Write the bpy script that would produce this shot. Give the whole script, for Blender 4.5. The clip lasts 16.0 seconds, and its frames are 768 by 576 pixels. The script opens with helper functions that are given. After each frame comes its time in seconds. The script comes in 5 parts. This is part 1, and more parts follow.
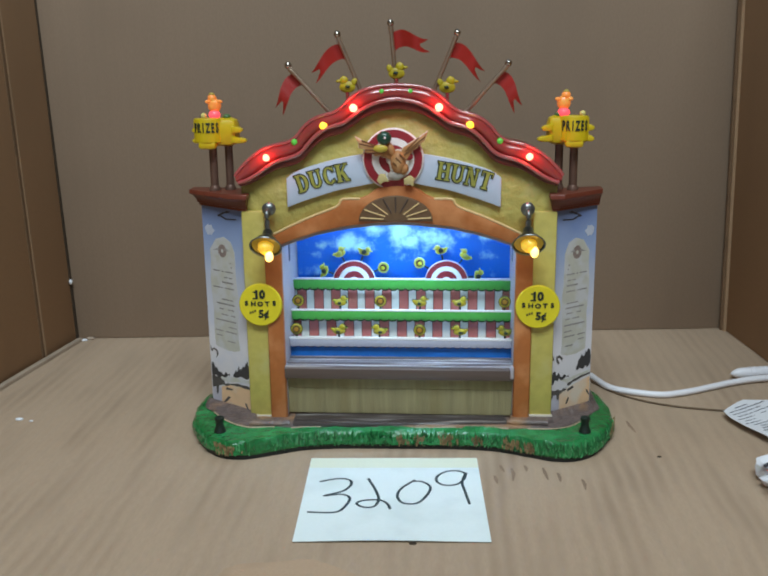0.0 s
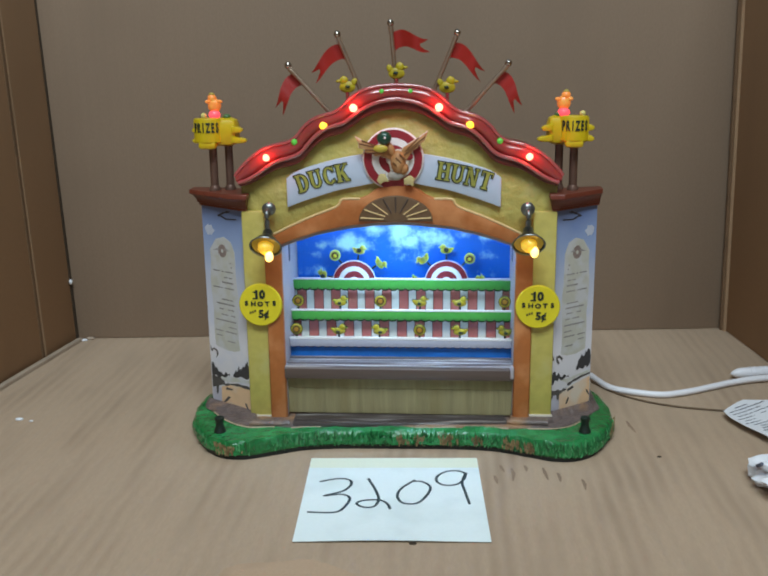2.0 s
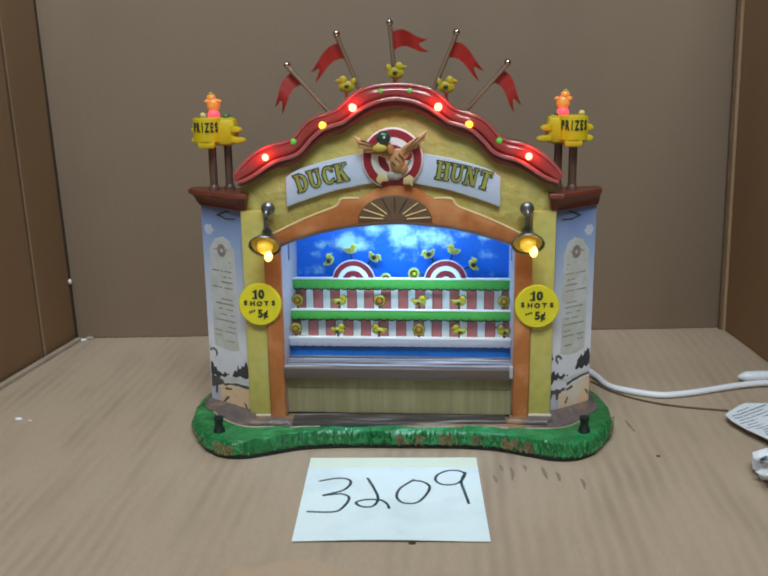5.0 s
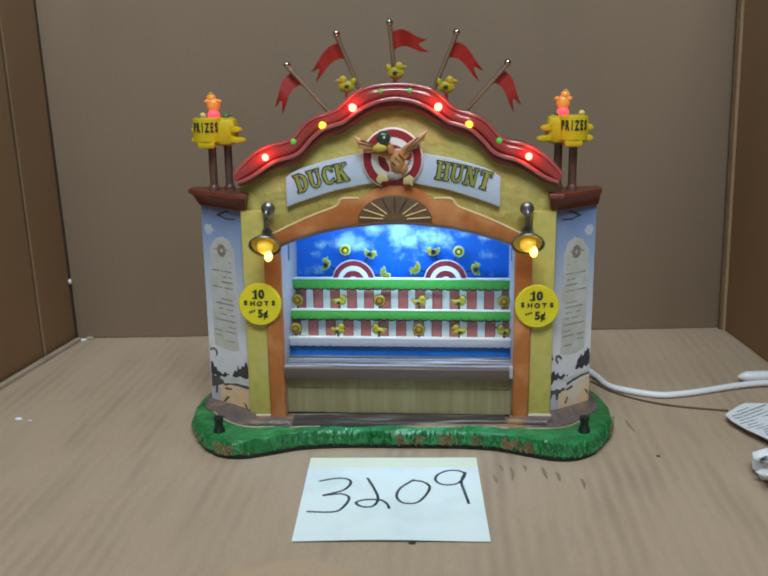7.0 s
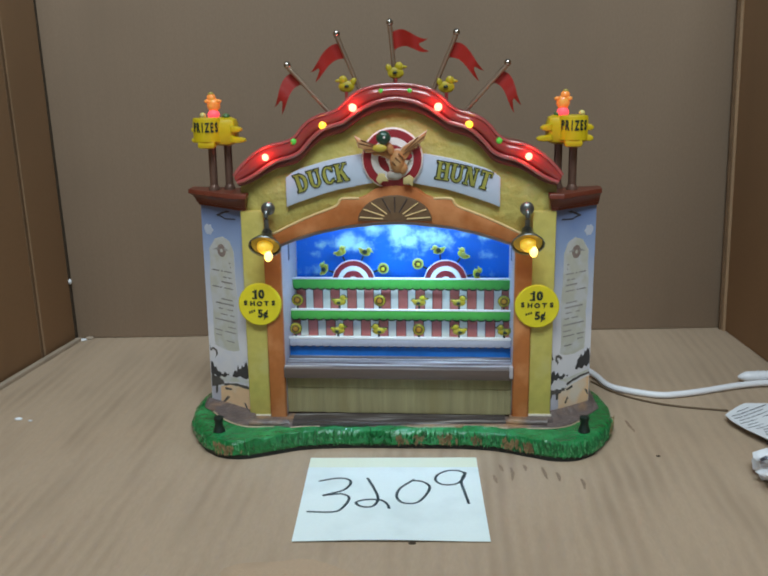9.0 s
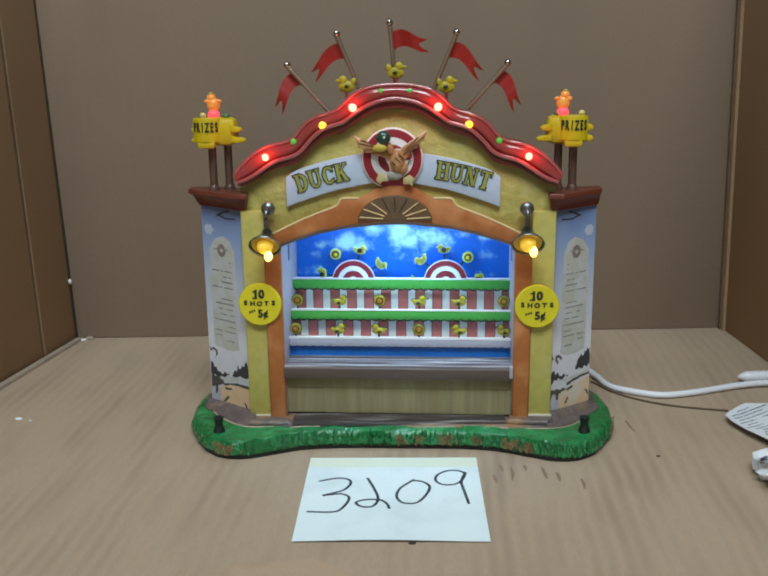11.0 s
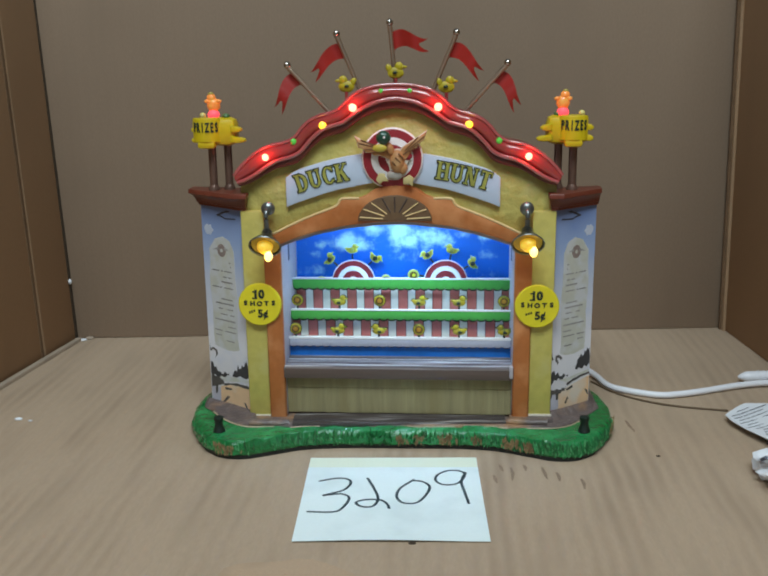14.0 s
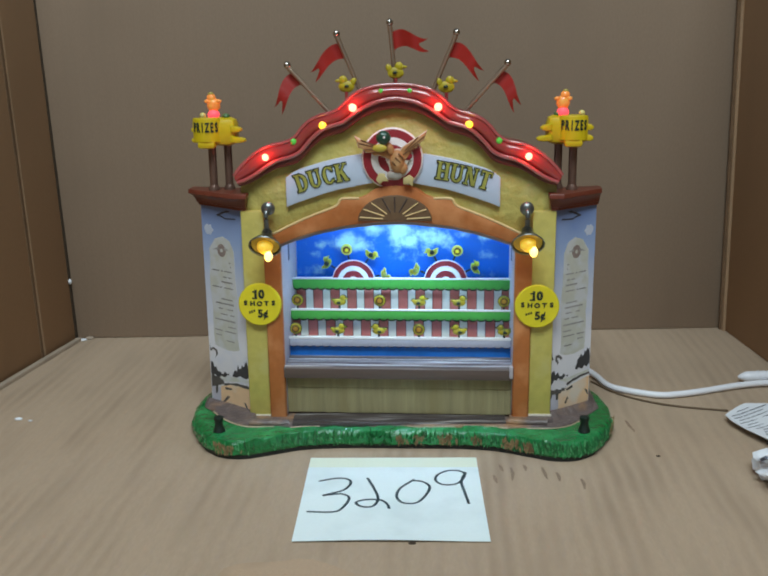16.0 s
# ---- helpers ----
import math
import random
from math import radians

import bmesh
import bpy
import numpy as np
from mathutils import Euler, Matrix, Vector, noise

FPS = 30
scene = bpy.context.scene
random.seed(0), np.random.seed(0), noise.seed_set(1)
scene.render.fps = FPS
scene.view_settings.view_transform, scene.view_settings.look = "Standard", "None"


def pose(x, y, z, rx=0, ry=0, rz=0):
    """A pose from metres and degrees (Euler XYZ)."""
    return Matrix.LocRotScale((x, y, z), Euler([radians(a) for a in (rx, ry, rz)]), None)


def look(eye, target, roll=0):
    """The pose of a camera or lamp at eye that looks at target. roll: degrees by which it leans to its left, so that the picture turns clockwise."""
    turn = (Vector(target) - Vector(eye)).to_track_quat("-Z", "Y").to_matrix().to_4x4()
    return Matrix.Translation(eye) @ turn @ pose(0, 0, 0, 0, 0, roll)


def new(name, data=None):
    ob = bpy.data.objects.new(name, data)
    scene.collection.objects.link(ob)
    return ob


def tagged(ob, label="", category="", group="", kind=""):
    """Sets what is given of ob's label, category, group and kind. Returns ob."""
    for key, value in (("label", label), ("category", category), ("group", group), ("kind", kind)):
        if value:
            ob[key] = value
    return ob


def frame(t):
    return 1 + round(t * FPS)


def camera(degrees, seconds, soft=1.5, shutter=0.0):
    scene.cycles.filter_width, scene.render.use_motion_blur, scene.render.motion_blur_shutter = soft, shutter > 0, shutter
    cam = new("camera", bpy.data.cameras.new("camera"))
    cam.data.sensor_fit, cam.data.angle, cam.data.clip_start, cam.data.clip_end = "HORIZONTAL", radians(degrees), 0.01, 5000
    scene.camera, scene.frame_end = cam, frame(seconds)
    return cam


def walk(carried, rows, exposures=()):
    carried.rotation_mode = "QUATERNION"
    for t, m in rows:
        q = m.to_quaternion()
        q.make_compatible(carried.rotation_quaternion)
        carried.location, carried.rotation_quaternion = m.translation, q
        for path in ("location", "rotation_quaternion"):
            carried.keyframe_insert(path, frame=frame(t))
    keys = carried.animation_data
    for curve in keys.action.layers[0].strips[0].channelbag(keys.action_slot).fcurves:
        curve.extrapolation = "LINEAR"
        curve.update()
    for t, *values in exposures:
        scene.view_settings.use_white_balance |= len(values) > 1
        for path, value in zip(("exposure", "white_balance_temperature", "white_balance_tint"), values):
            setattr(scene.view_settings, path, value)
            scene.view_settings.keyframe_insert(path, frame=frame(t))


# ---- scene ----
# ---- camera ----
# The stall stands at the origin with its front in the plane y = 0; millimetres are used below through MM.
MM = 0.001
EYE = Vector((0.02559, -0.42932, 0.18297))
TILT, TURN, LEAN = radians(14.213), radians(4.2633), -0.707
AHEAD = Vector((-math.sin(TURN) * math.cos(TILT), math.cos(TURN) * math.cos(TILT), -math.sin(TILT)))
NUDGE = Vector((-0.00080, 0.0, 0.00045))

cam = camera(44.42, 16.0, soft=2.0)
walk(cam, [
    (0.0, look(EYE, EYE + AHEAD + NUDGE, LEAN)),
    (2.1, look(EYE, EYE + AHEAD + NUDGE, LEAN)),
    (2.4, look(EYE, EYE + AHEAD, LEAN)),
    (16.0, look(EYE, EYE + AHEAD, LEAN)),
], exposures=((0.0, 0.0, 6500, 12), (2.2, -0.01, 6500, 12), (3.2, 0.04, 6500, 12), (4.2, 0.04, 6500, 12), (6.3, -0.02, 6500, 10), (16.0, -0.05, 6500, 10)))

# ---- light ----
world = bpy.data.worlds.new("room_air")
world.use_nodes = True
world.node_tree.nodes["Background"].inputs["Color"].default_value = (0.80, 0.90, 1.0, 1)
world.node_tree.nodes["Background"].inputs["Strength"].default_value = 0.10
scene.world = world
scene.view_settings.exposure = 0.0


def lamp(name, kind, power, colour, m, size=0.1, size_y=None):
    data = bpy.data.lights.new(name, kind)
    data.energy, data.color = power, colour
    if kind == "AREA":
        data.shape, data.size, data.size_y = "RECTANGLE", size, size_y or size
    else:
        data.shadow_soft_size = size
    ob = new(name, data)
    ob.matrix_world = m
    return ob


# the ceiling panel over the table, a little in front of the box
lamp("ceiling_panel_light", "AREA", 35.6, (0.805, 0.945, 1.0), look((0.04, -1.08, 1.64), (0.0, 0.0, 0.0)), 1.2, 0.6)
# the white LED strip behind the head of the arch
lamp("stall_led_light", "AREA", 0.066, (0.38, 0.68, 1.0), look((0.0, 0.0075, 0.1030), (0.0, 0.024, 0.056)), 0.09, 0.004)
# bulbs of the roof and the wall lamps
for s in (-1, 1):
    for bx, bz in ((59.4, 136.2), (19.1, 158.2)):
        lamp("red_bulb_light", "POINT", 0.0044, (1.0, 0.05, 0.03), pose(s * bx * MM, -9.2 * MM, (bz + 0.6) * MM), 0.0016)
    lamp("amber_bulb_light", "POINT", 0.0004, (1.0, 0.55, 0.08), pose(s * 32.8 * MM, -9.2 * MM, 150.4 * MM), 0.0014)
    lamp("wall_lamp_light", "POINT", 0.0014, (1.0, 0.62, 0.12), pose(s * 59.5 * MM, -20.0 * MM, 91.0 * MM), 0.002)


# ---- materials ----
def mat(name, colour, rough=0.5, metal=0.0, grain=400.0, vary=0.12, bump=0.1, coarse=40.0, stretch=(1, 1, 1), glow=None, power=0.0,
        clear=0.0, coat=0.0, second=None, patch=0.5):
    """A painted or natural surface with two scales of variation; second is a colour that shows in worn or stained patches."""
    m = bpy.data.materials.new(name)
    m.use_nodes = True
    nodes, link = m.node_tree.nodes, m.node_tree.links.new
    b = nodes["Principled BSDF"]
    b.inputs["Roughness"].default_value, b.inputs["Metallic"].default_value = rough, metal
    b.inputs["Transmission Weight"].default_value, b.inputs["Coat Weight"].default_value = clear, coat
    co = nodes.new("ShaderNodeTexCoord")
    mp = nodes.new("ShaderNodeMapping")
    mp.inputs["Scale"].default_value = stretch
    link(co.outputs["Object"], mp.inputs["Vector"])
    fine, broad = nodes.new("ShaderNodeTexNoise"), nodes.new("ShaderNodeTexNoise")
    for n, sc in ((fine, grain), (broad, coarse)):
        n.inputs["Scale"].default_value, n.inputs["Detail"].default_value = sc, 4
        link(mp.outputs["Vector"], n.inputs["Vector"])
    dark, light = [c * (1 - vary) for c in colour], [min(1, c * (1 + vary)) for c in colour]
    mixa = nodes.new("ShaderNodeMix")
    mixa.data_type = "RGBA"
    mixa.inputs[6].default_value, mixa.inputs[7].default_value = (*dark, 1), (*light, 1)
    link(fine.outputs["Fac"], mixa.inputs[0])
    mixb = nodes.new("ShaderNodeMix")
    mixb.data_type = "RGBA"
    ramp = nodes.new("ShaderNodeMapRange")
    ramp.inputs[1].default_value, ramp.inputs[2].default_value = patch, patch + 0.16
    link(broad.outputs["Fac"], ramp.inputs[0])
    link(ramp.outputs[0], mixb.inputs[0])
    link(mixa.outputs[2], mixb.inputs[6])
    sec = second or [c * (1 - vary * 0.8) for c in colour]
    mixb.inputs[7].default_value = (*sec, 1)
    link(mixb.outputs[2], b.inputs["Base Color"])
    if bump:
        bp = nodes.new("ShaderNodeBump")
        bp.inputs["Strength"].default_value, bp.inputs["Distance"].default_value = bump, 0.001
        link(fine.outputs["Fac"], bp.inputs["Height"])
        link(bp.outputs["Normal"], b.inputs["Normal"])
    if glow:
        b.inputs["Emission Color"].default_value, b.inputs["Emission Strength"].default_value = (*glow, 1), power
    return m


def kraft(name, colour, lines=0.0, along="X", stretch=(1, 1, 1), coarse=14, grain=0.15, flute_shade=0.0):
    """Corrugated kraft board: fibres, flutes that show through, and scuffs."""
    m = mat(name, colour, 0.75, 0, 900, 0.10, grain, coarse, stretch, second=[c * 0.91 for c in colour], patch=0.50)
    nodes, link = m.node_tree.nodes, m.node_tree.links.new
    b = nodes["Principled BSDF"]
    wave = nodes.new("ShaderNodeTexWave")
    wave.bands_direction = along
    wave.inputs["Scale"].default_value, wave.inputs["Distortion"].default_value = 50, 1.6
    wave.inputs["Detail"].default_value, wave.inputs["Detail Scale"].default_value = 2, 0.6
    co = nodes.new("ShaderNodeTexCoord")
    link(co.outputs["Object"], wave.inputs["Vector"])
    bp = nodes.new("ShaderNodeBump")
    bp.inputs["Strength"].default_value, bp.inputs["Distance"].default_value = lines, 0.0006
    old = b.inputs["Normal"].links[0].from_socket
    link(old, bp.inputs["Normal"])
    link(wave.outputs["Fac"], bp.inputs["Height"])
    link(bp.outputs["Normal"], b.inputs["Normal"])
    if flute_shade:
        # shade of the flutes painted into the colour, in patches
        spot, rng, grey, mul = (nodes.new("ShaderNode" + k) for k in ("TexNoise", "MapRange", "Mix", "Mix"))
        mp = nodes.new("ShaderNodeMapping")
        mp.inputs["Scale"].default_value = (1, 0.32, 1)
        link(co.outputs["Object"], mp.inputs["Vector"])
        link(mp.outputs["Vector"], spot.inputs["Vector"])
        spot.inputs["Scale"].default_value, spot.inputs["Detail"].default_value = 30, 4
        rng.inputs[1].default_value, rng.inputs[2].default_value, rng.inputs[4].default_value = 0.44, 0.70, flute_shade
        link(spot.outputs["Fac"], rng.inputs[0])
        both = nodes.new("ShaderNodeMath")
        both.operation = "MULTIPLY"
        link(wave.outputs["Fac"], both.inputs[0])
        link(rng.outputs[0], both.inputs[1])
        grey.data_type = mul.data_type = "RGBA"
        mul.blend_type = "MULTIPLY"
        grey.inputs[6].default_value, grey.inputs[7].default_value = (1, 1, 1, 1), (0.62, 0.57, 0.52, 1)
        link(both.outputs[0], grey.inputs[0])
        mul.inputs[0].default_value = 1
        link(b.inputs["Base Color"].links[0].from_socket, mul.inputs[6])
        link(grey.outputs[2], mul.inputs[7])
        link(mul.outputs[2], b.inputs["Base Color"])
    return m


def ramped(m, stops, low, high, axis="Z"):
    """Gives a printed picture its gradient over the object's height."""
    nodes, link = m.node_tree.nodes, m.node_tree.links.new
    co, sep, rng, ramp = (nodes.new("ShaderNode" + n) for n in ("TexCoord", "SeparateXYZ", "MapRange", "ValToRGB"))
    link(co.outputs["Object"], sep.inputs[0])
    link(sep.outputs[axis], rng.inputs[0])
    rng.inputs[1].default_value, rng.inputs[2].default_value = low, high
    link(rng.outputs[0], ramp.inputs[0])
    el = ramp.color_ramp.elements
    while len(el) < len(stops):
        el.new(0.5)
    for e, (p, c) in zip(el, stops):
        e.position, e.color = p, (*c, 1)
    mix = nodes.new("ShaderNodeMix")
    mix.data_type, mix.blend_type = "RGBA", "MULTIPLY"
    mix.inputs[0].default_value = 1
    b = nodes["Principled BSDF"]
    old = b.inputs["Base Color"].links[0].from_socket
    link(old, mix.inputs[6])
    link(ramp.outputs[0], mix.inputs[7])
    link(mix.outputs[2], b.inputs["Base Color"])
    return m


def clouds(m, deep, white, puffs):
    """A printed sky: ragged white puffs, each (x, z, half width, half height, weight) in millimetres, on deep blue."""
    nodes, link = m.node_tree.nodes, m.node_tree.links.new
    co, edge, fleck = nodes.new("ShaderNodeTexCoord"), nodes.new("ShaderNodeTexNoise"), nodes.new("ShaderNodeTexNoise")
    for n, sc in ((edge, 95.0), (fleck, 260.0)):
        n.inputs["Scale"].default_value, n.inputs["Detail"].default_value, n.inputs["Roughness"].default_value = sc, 8, 0.68
        link(co.outputs["Object"], n.inputs["Vector"])
    total = None
    for x, z, w, h, weight in puffs:
        mp, ball_, times = nodes.new("ShaderNodeMapping"), nodes.new("ShaderNodeTexGradient"), nodes.new("ShaderNodeMath")
        ball_.gradient_type = "SPHERICAL"
        mp.inputs["Scale"].default_value = (1000 / w, 0, 1000 / h)
        mp.inputs["Location"].default_value = (-x / w, 0, -z / h)
        link(co.outputs["Object"], mp.inputs["Vector"])
        link(mp.outputs["Vector"], ball_.inputs["Vector"])
        times.operation = "MULTIPLY"
        times.inputs[1].default_value = weight
        link(ball_.outputs["Fac"], times.inputs[0])
        if total is None:
            total = times.outputs[0]
        else:
            add = nodes.new("ShaderNodeMath")
            add.operation = "MAXIMUM"
            link(total, add.inputs[0])
            link(times.outputs[0], add.inputs[1])
            total = add.outputs[0]
    for n, k in ((edge, 2.0), (fleck, 0.7)):
        off = nodes.new("ShaderNodeMath")
        off.operation, off.inputs[1].default_value, off.inputs[2].default_value = "MULTIPLY_ADD", k, -0.5 * k
        link(n.outputs["Fac"], off.inputs[0])
        add = nodes.new("ShaderNodeMath")
        link(total, add.inputs[0])
        link(off.outputs[0], add.inputs[1])
        total = add.outputs[0]
    rng, mix = nodes.new("ShaderNodeMapRange"), nodes.new("ShaderNodeMix")
    rng.interpolation_type = "SMOOTHSTEP"
    rng.inputs[1].default_value, rng.inputs[2].default_value = 0.15, 0.92
    link(total, rng.inputs[0])
    mix.data_type = "RGBA"
    link(rng.outputs[0], mix.inputs[0])
    mix.inputs[6].default_value, mix.inputs[7].default_value = (*deep, 1), (*white, 1)
    link(mix.outputs[2], nodes["Principled BSDF"].inputs["Base Color"])
    return m


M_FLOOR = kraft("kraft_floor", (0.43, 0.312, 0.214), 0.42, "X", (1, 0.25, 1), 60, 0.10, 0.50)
# back and sides are the same board, their weaker light put into darker colours
M_SHADEDWALL = kraft("shaded_kraft_wall", (0.252, 0.176, 0.119), 0.05, "X", (1, 1, 0.45), 14, 0.05)
M_SHADEDSIDE = kraft("shaded_kraft_side", (0.365, 0.222, 0.12), 0.05, "Y", (1, 1, 0.45), 14, 0.05)
M_EDGE = mat("kraft_edge", (0.42, 0.33, 0.25), 0.8, 0, 1500, 0.2, 0.3)
M_DARKMARK = mat("dark_speck_and_shade", (0.05, 0.032, 0.018), 0.9)
M_FOLD = mat("shaded_kraft_fold", (0.17, 0.098, 0.05), 0.85, 0, 700, 0.3)
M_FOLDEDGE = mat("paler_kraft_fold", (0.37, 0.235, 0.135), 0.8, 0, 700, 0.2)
M_YELLOW = mat("ochre_stucco", (0.45, 0.405, 0.11), 0.42, 0, 170, 0.28, 1.0, 60, second=(0.50, 0.47, 0.18), patch=0.55, coat=0.25)
M_YPOST = mat("smooth_ochre_stucco", (0.50, 0.435, 0.11), 0.42, 0, 240, 0.2, 0.35, 60, second=(0.50, 0.46, 0.17), patch=0.55, coat=0.25)
M_ORANGE = mat("terracotta_paint", (0.42, 0.135, 0.035), 0.42, 0, 300, 0.16, 0.12, 50, second=(0.58, 0.24, 0.09))
M_GOLDEDGE = mat("pale_gold_edge", (0.74, 0.55, 0.26), 0.4, 0, 400, 0.15)
M_LILAC = mat("lilac_grey_plaster", (0.42, 0.385, 0.42), 0.5, 0, 300, 0.10, 0.05)
M_CLEARRED = mat("translucent_red_plastic", (0.33, 0.05, 0.048), 0.16, 0, 200, 0.10, 0.03, coat=0.6)
M_BEAD = mat("shiny_red_bead", (0.40, 0.075, 0.075), 0.20, 0, 200, 0.08, 0.02, coat=1.0)
M_REDTRIM = mat("oxblood_red_paint", (0.16, 0.022, 0.016), 0.28, 0, 260, 0.2, 0.08, coat=0.3)
M_CAP = mat("brown_red_paint", (0.15, 0.034, 0.018), 0.4, 0, 260, 0.2, 0.1)
M_PLAQUE = mat("pale_blue_grey_enamel", (0.50, 0.60, 0.74), 0.45, 0, 350, 0.05, 0.05)
M_LETTER = mat("olive_green_letter", (0.34, 0.35, 0.07), 0.5, 0, 700, 0.25)
M_INK = mat("black_green_ink", (0.018, 0.030, 0.020), 0.5)
M_BADGE = mat("yellow_badge_enamel", (0.72, 0.62, 0.02), 0.35, 0, 300, 0.08, 0.04, coat=0.2)
M_SIGN = mat("yellow_sign_plastic", (0.62, 0.45, 0.008), 0.35, 0, 300, 0.10, 0.05, coat=0.2)
M_DUCK = mat("yellow_duck_paint", (0.44, 0.37, 0.02), 0.45, 0, 700, 0.3, 0.1, 420, second=(0.13, 0.15, 0.015), patch=0.50)
M_DUCKROOF = mat("olive_yellow_duck_paint", (0.46, 0.36, 0.012), 0.4, 0, 500, 0.2, 0.1, 200, second=(0.33, 0.26, 0.01))
M_DUCKRIM = mat("pale_yellow_duck_paint", (0.56, 0.60, 0.13), 0.45, 0, 500, 0.10)
M_RED = mat("crimson_paint", (0.28, 0.017, 0.028), 0.45, 0, 400, 0.12)
M_WHITE = mat("white_paint", (0.80, 0.80, 0.80), 0.45, 0, 400, 0.04)
M_STAGE = mat("cool_white_paint", (0.76, 0.81, 0.78), 0.45, 0, 400, 0.06)
M_VALANCE = mat("pale_lavender_paint", (0.44, 0.46, 0.56), 0.45, 0, 400, 0.06)
M_STRIPEEDGE = mat("dark_maroon_line", (0.09, 0.018, 0.022), 0.5, 0, 400, 0.2)
M_OUTLINE = mat("dark_olive_outline", (0.035, 0.04, 0.008), 0.5, 0, 500, 0.3)
M_DARKRING = mat("dark_brown_ring", (0.11, 0.06, 0.008), 0.5, 0, 500, 0.2)
M_STRIPERED = mat("brick_red_stripe", (0.56, 0.17, 0.15), 0.5, 0, 400, 0.12)
M_GREEN = mat("awning_green_paint", (0.075, 0.42, 0.075), 0.4, 0, 400, 0.12)
M_BLUE = mat("water_blue_paint", (0.009, 0.165, 0.60), 0.4, 0, 200, 0.25)
M_SKY = clouds(mat("printed_sky", (1, 1, 1), 0.4, 0, 400, 0.02, 0.0), (0.003, 0.14, 0.66), (0.42, 0.72, 0.76),
               ((-28.4, 88.0, 11, 7.5, 1.0), (-22.5, 85.5, 9, 5, 0.8), (-42, 86.8, 5, 3.5, 0.6), (-13, 94.5, 10, 4.5, 0.9), (-1.3, 94.8, 11, 8, 1.2), (4, 88.5, 11, 7, 0.8), (15.6, 90, 15, 8, 0.85),
                (31.5, 92.4, 9, 4, 0.75), (43, 91.2, 8, 3.5, 0.8), (45.4, 81.4, 10, 3.5, 0.55), (-46, 81.6, 7, 3, 0.5), (0.8, 81, 14, 8, 0.42), (-43, 72, 12, 5, 0.5), (40, 72, 11, 5, 0.5)))
M_COUNTER = mat("weathered_grey_wood", (0.15, 0.125, 0.12), 0.36, 0, 300, 0.55, 0.9, 60, stretch=(0.06, 1, 1), second=(0.36, 0.33, 0.33))
# the pale second colour paints the LED's bright streaks on the worn planks
M_PLANK = mat("planks_with_lit_streaks", (0.16, 0.14, 0.15), 0.34, 0, 900, 0.7, 0.8, 520, stretch=(0.035, 1, 1), second=(0.66, 0.63, 0.66), patch=0.50)
M_STEP = mat("dark_wet_boards", (0.060, 0.048, 0.046), 0.42, 0, 500, 0.6, 0.8, 420, stretch=(0.07, 1, 1), second=(0.42, 0.39, 0.38), patch=0.53)
M_EDGEWOOD = mat("dark_grey_brown_wood", (0.095, 0.066, 0.056), 0.5, 0, 300, 0.3, 0.3, stretch=(0.08, 1, 1))
M_STRAW = mat("straw_matting", (0.33, 0.285, 0.15), 0.65, 0, 420, 0.4, 0.7, 90, stretch=(1, 1, 0.05), second=(0.30, 0.25, 0.12))
M_STONE = mat("grey_brown_stone", (0.13, 0.10, 0.094), 0.40, 0, 250, 0.5, 0.8, 55, second=(0.33, 0.19, 0.10), patch=0.50)
M_GRASS = mat("glossy_green_grass_paint", (0.010, 0.165, 0.042), 0.24, 0, 220, 0.5, 1.0, 75, second=(0.028, 0.27, 0.085), patch=0.5, coat=0.3)
M_EARTH = mat("earth_brown_paint", (0.29, 0.20, 0.095), 0.5, 0, 500, 0.4, 0.6)
M_BRASS = mat("aged_brass_tube", (0.58, 0.44, 0.33), 0.30, 0.9, 400, 0.15)
M_CHROME = mat("bright_metal_ball", (0.55, 0.50, 0.46), 0.15, 1.0, 300, 0.05)
M_FLAG = mat("red_plastic_flag", (0.31, 0.017, 0.012), 0.35, 0, 300, 0.10, 0.06, coat=0.2)
M_TUBE = mat("brown_bronze_post", (0.17, 0.095, 0.07), 0.32, 0.4, 300, 0.2)
M_BLACKMETAL = mat("black_metal", (0.030, 0.035, 0.036), 0.30, 0.6, 300, 0.2)
M_ZINC = mat("dull_zinc", (0.19, 0.21, 0.21), 0.32, 0.8, 300, 0.2)
M_SHADEIN = mat("amber_lamp_lining", (0.60, 0.42, 0.08), 0.25, 0.3, 300, 0.2)
M_AMBER = mat("lit_amber_bulb", (0.9, 0.55, 0.08), 0.15, 0, 900, 0.4, 0.5, 500, glow=(1.0, 0.56, 0.03), power=0.5)
M_AMBERHOT = mat("bulb_core", (1, 0.9, 0.6), 0.2, 0, 300, 0.02, glow=(1.0, 0.70, 0.16), power=2.0)
M_REDBULB = mat("lit_red_bulb", (1, 0.2, 0.1), 0.2, 0, 300, 0.02, glow=(1.0, 0.26, 0.16), power=4.5)
M_YELBULB = mat("lit_yellow_bulb", (1, 0.8, 0.1), 0.2, 0, 300, 0.02, glow=(1.0, 0.66, 0.03), power=1.6)
M_GRNBULB = mat("dim_green_bulb", (0.1, 0.5, 0.08), 0.2, 0, 300, 0.02, glow=(0.10, 0.60, 0.05), power=0.22)
M_TOY = mat("glowing_orange_toy", (0.8, 0.28, 0.06), 0.3, 0, 500, 0.4, 0.3, 260, second=(0.55, 0.42, 0.08), glow=(1.0, 0.22, 0.04), power=0.32)
M_TOYRED = mat("lit_red_toy", (0.9, 0.1, 0.1), 0.3, 0, 300, 0.1, glow=(1.0, 0.05, 0.08), power=1.5)
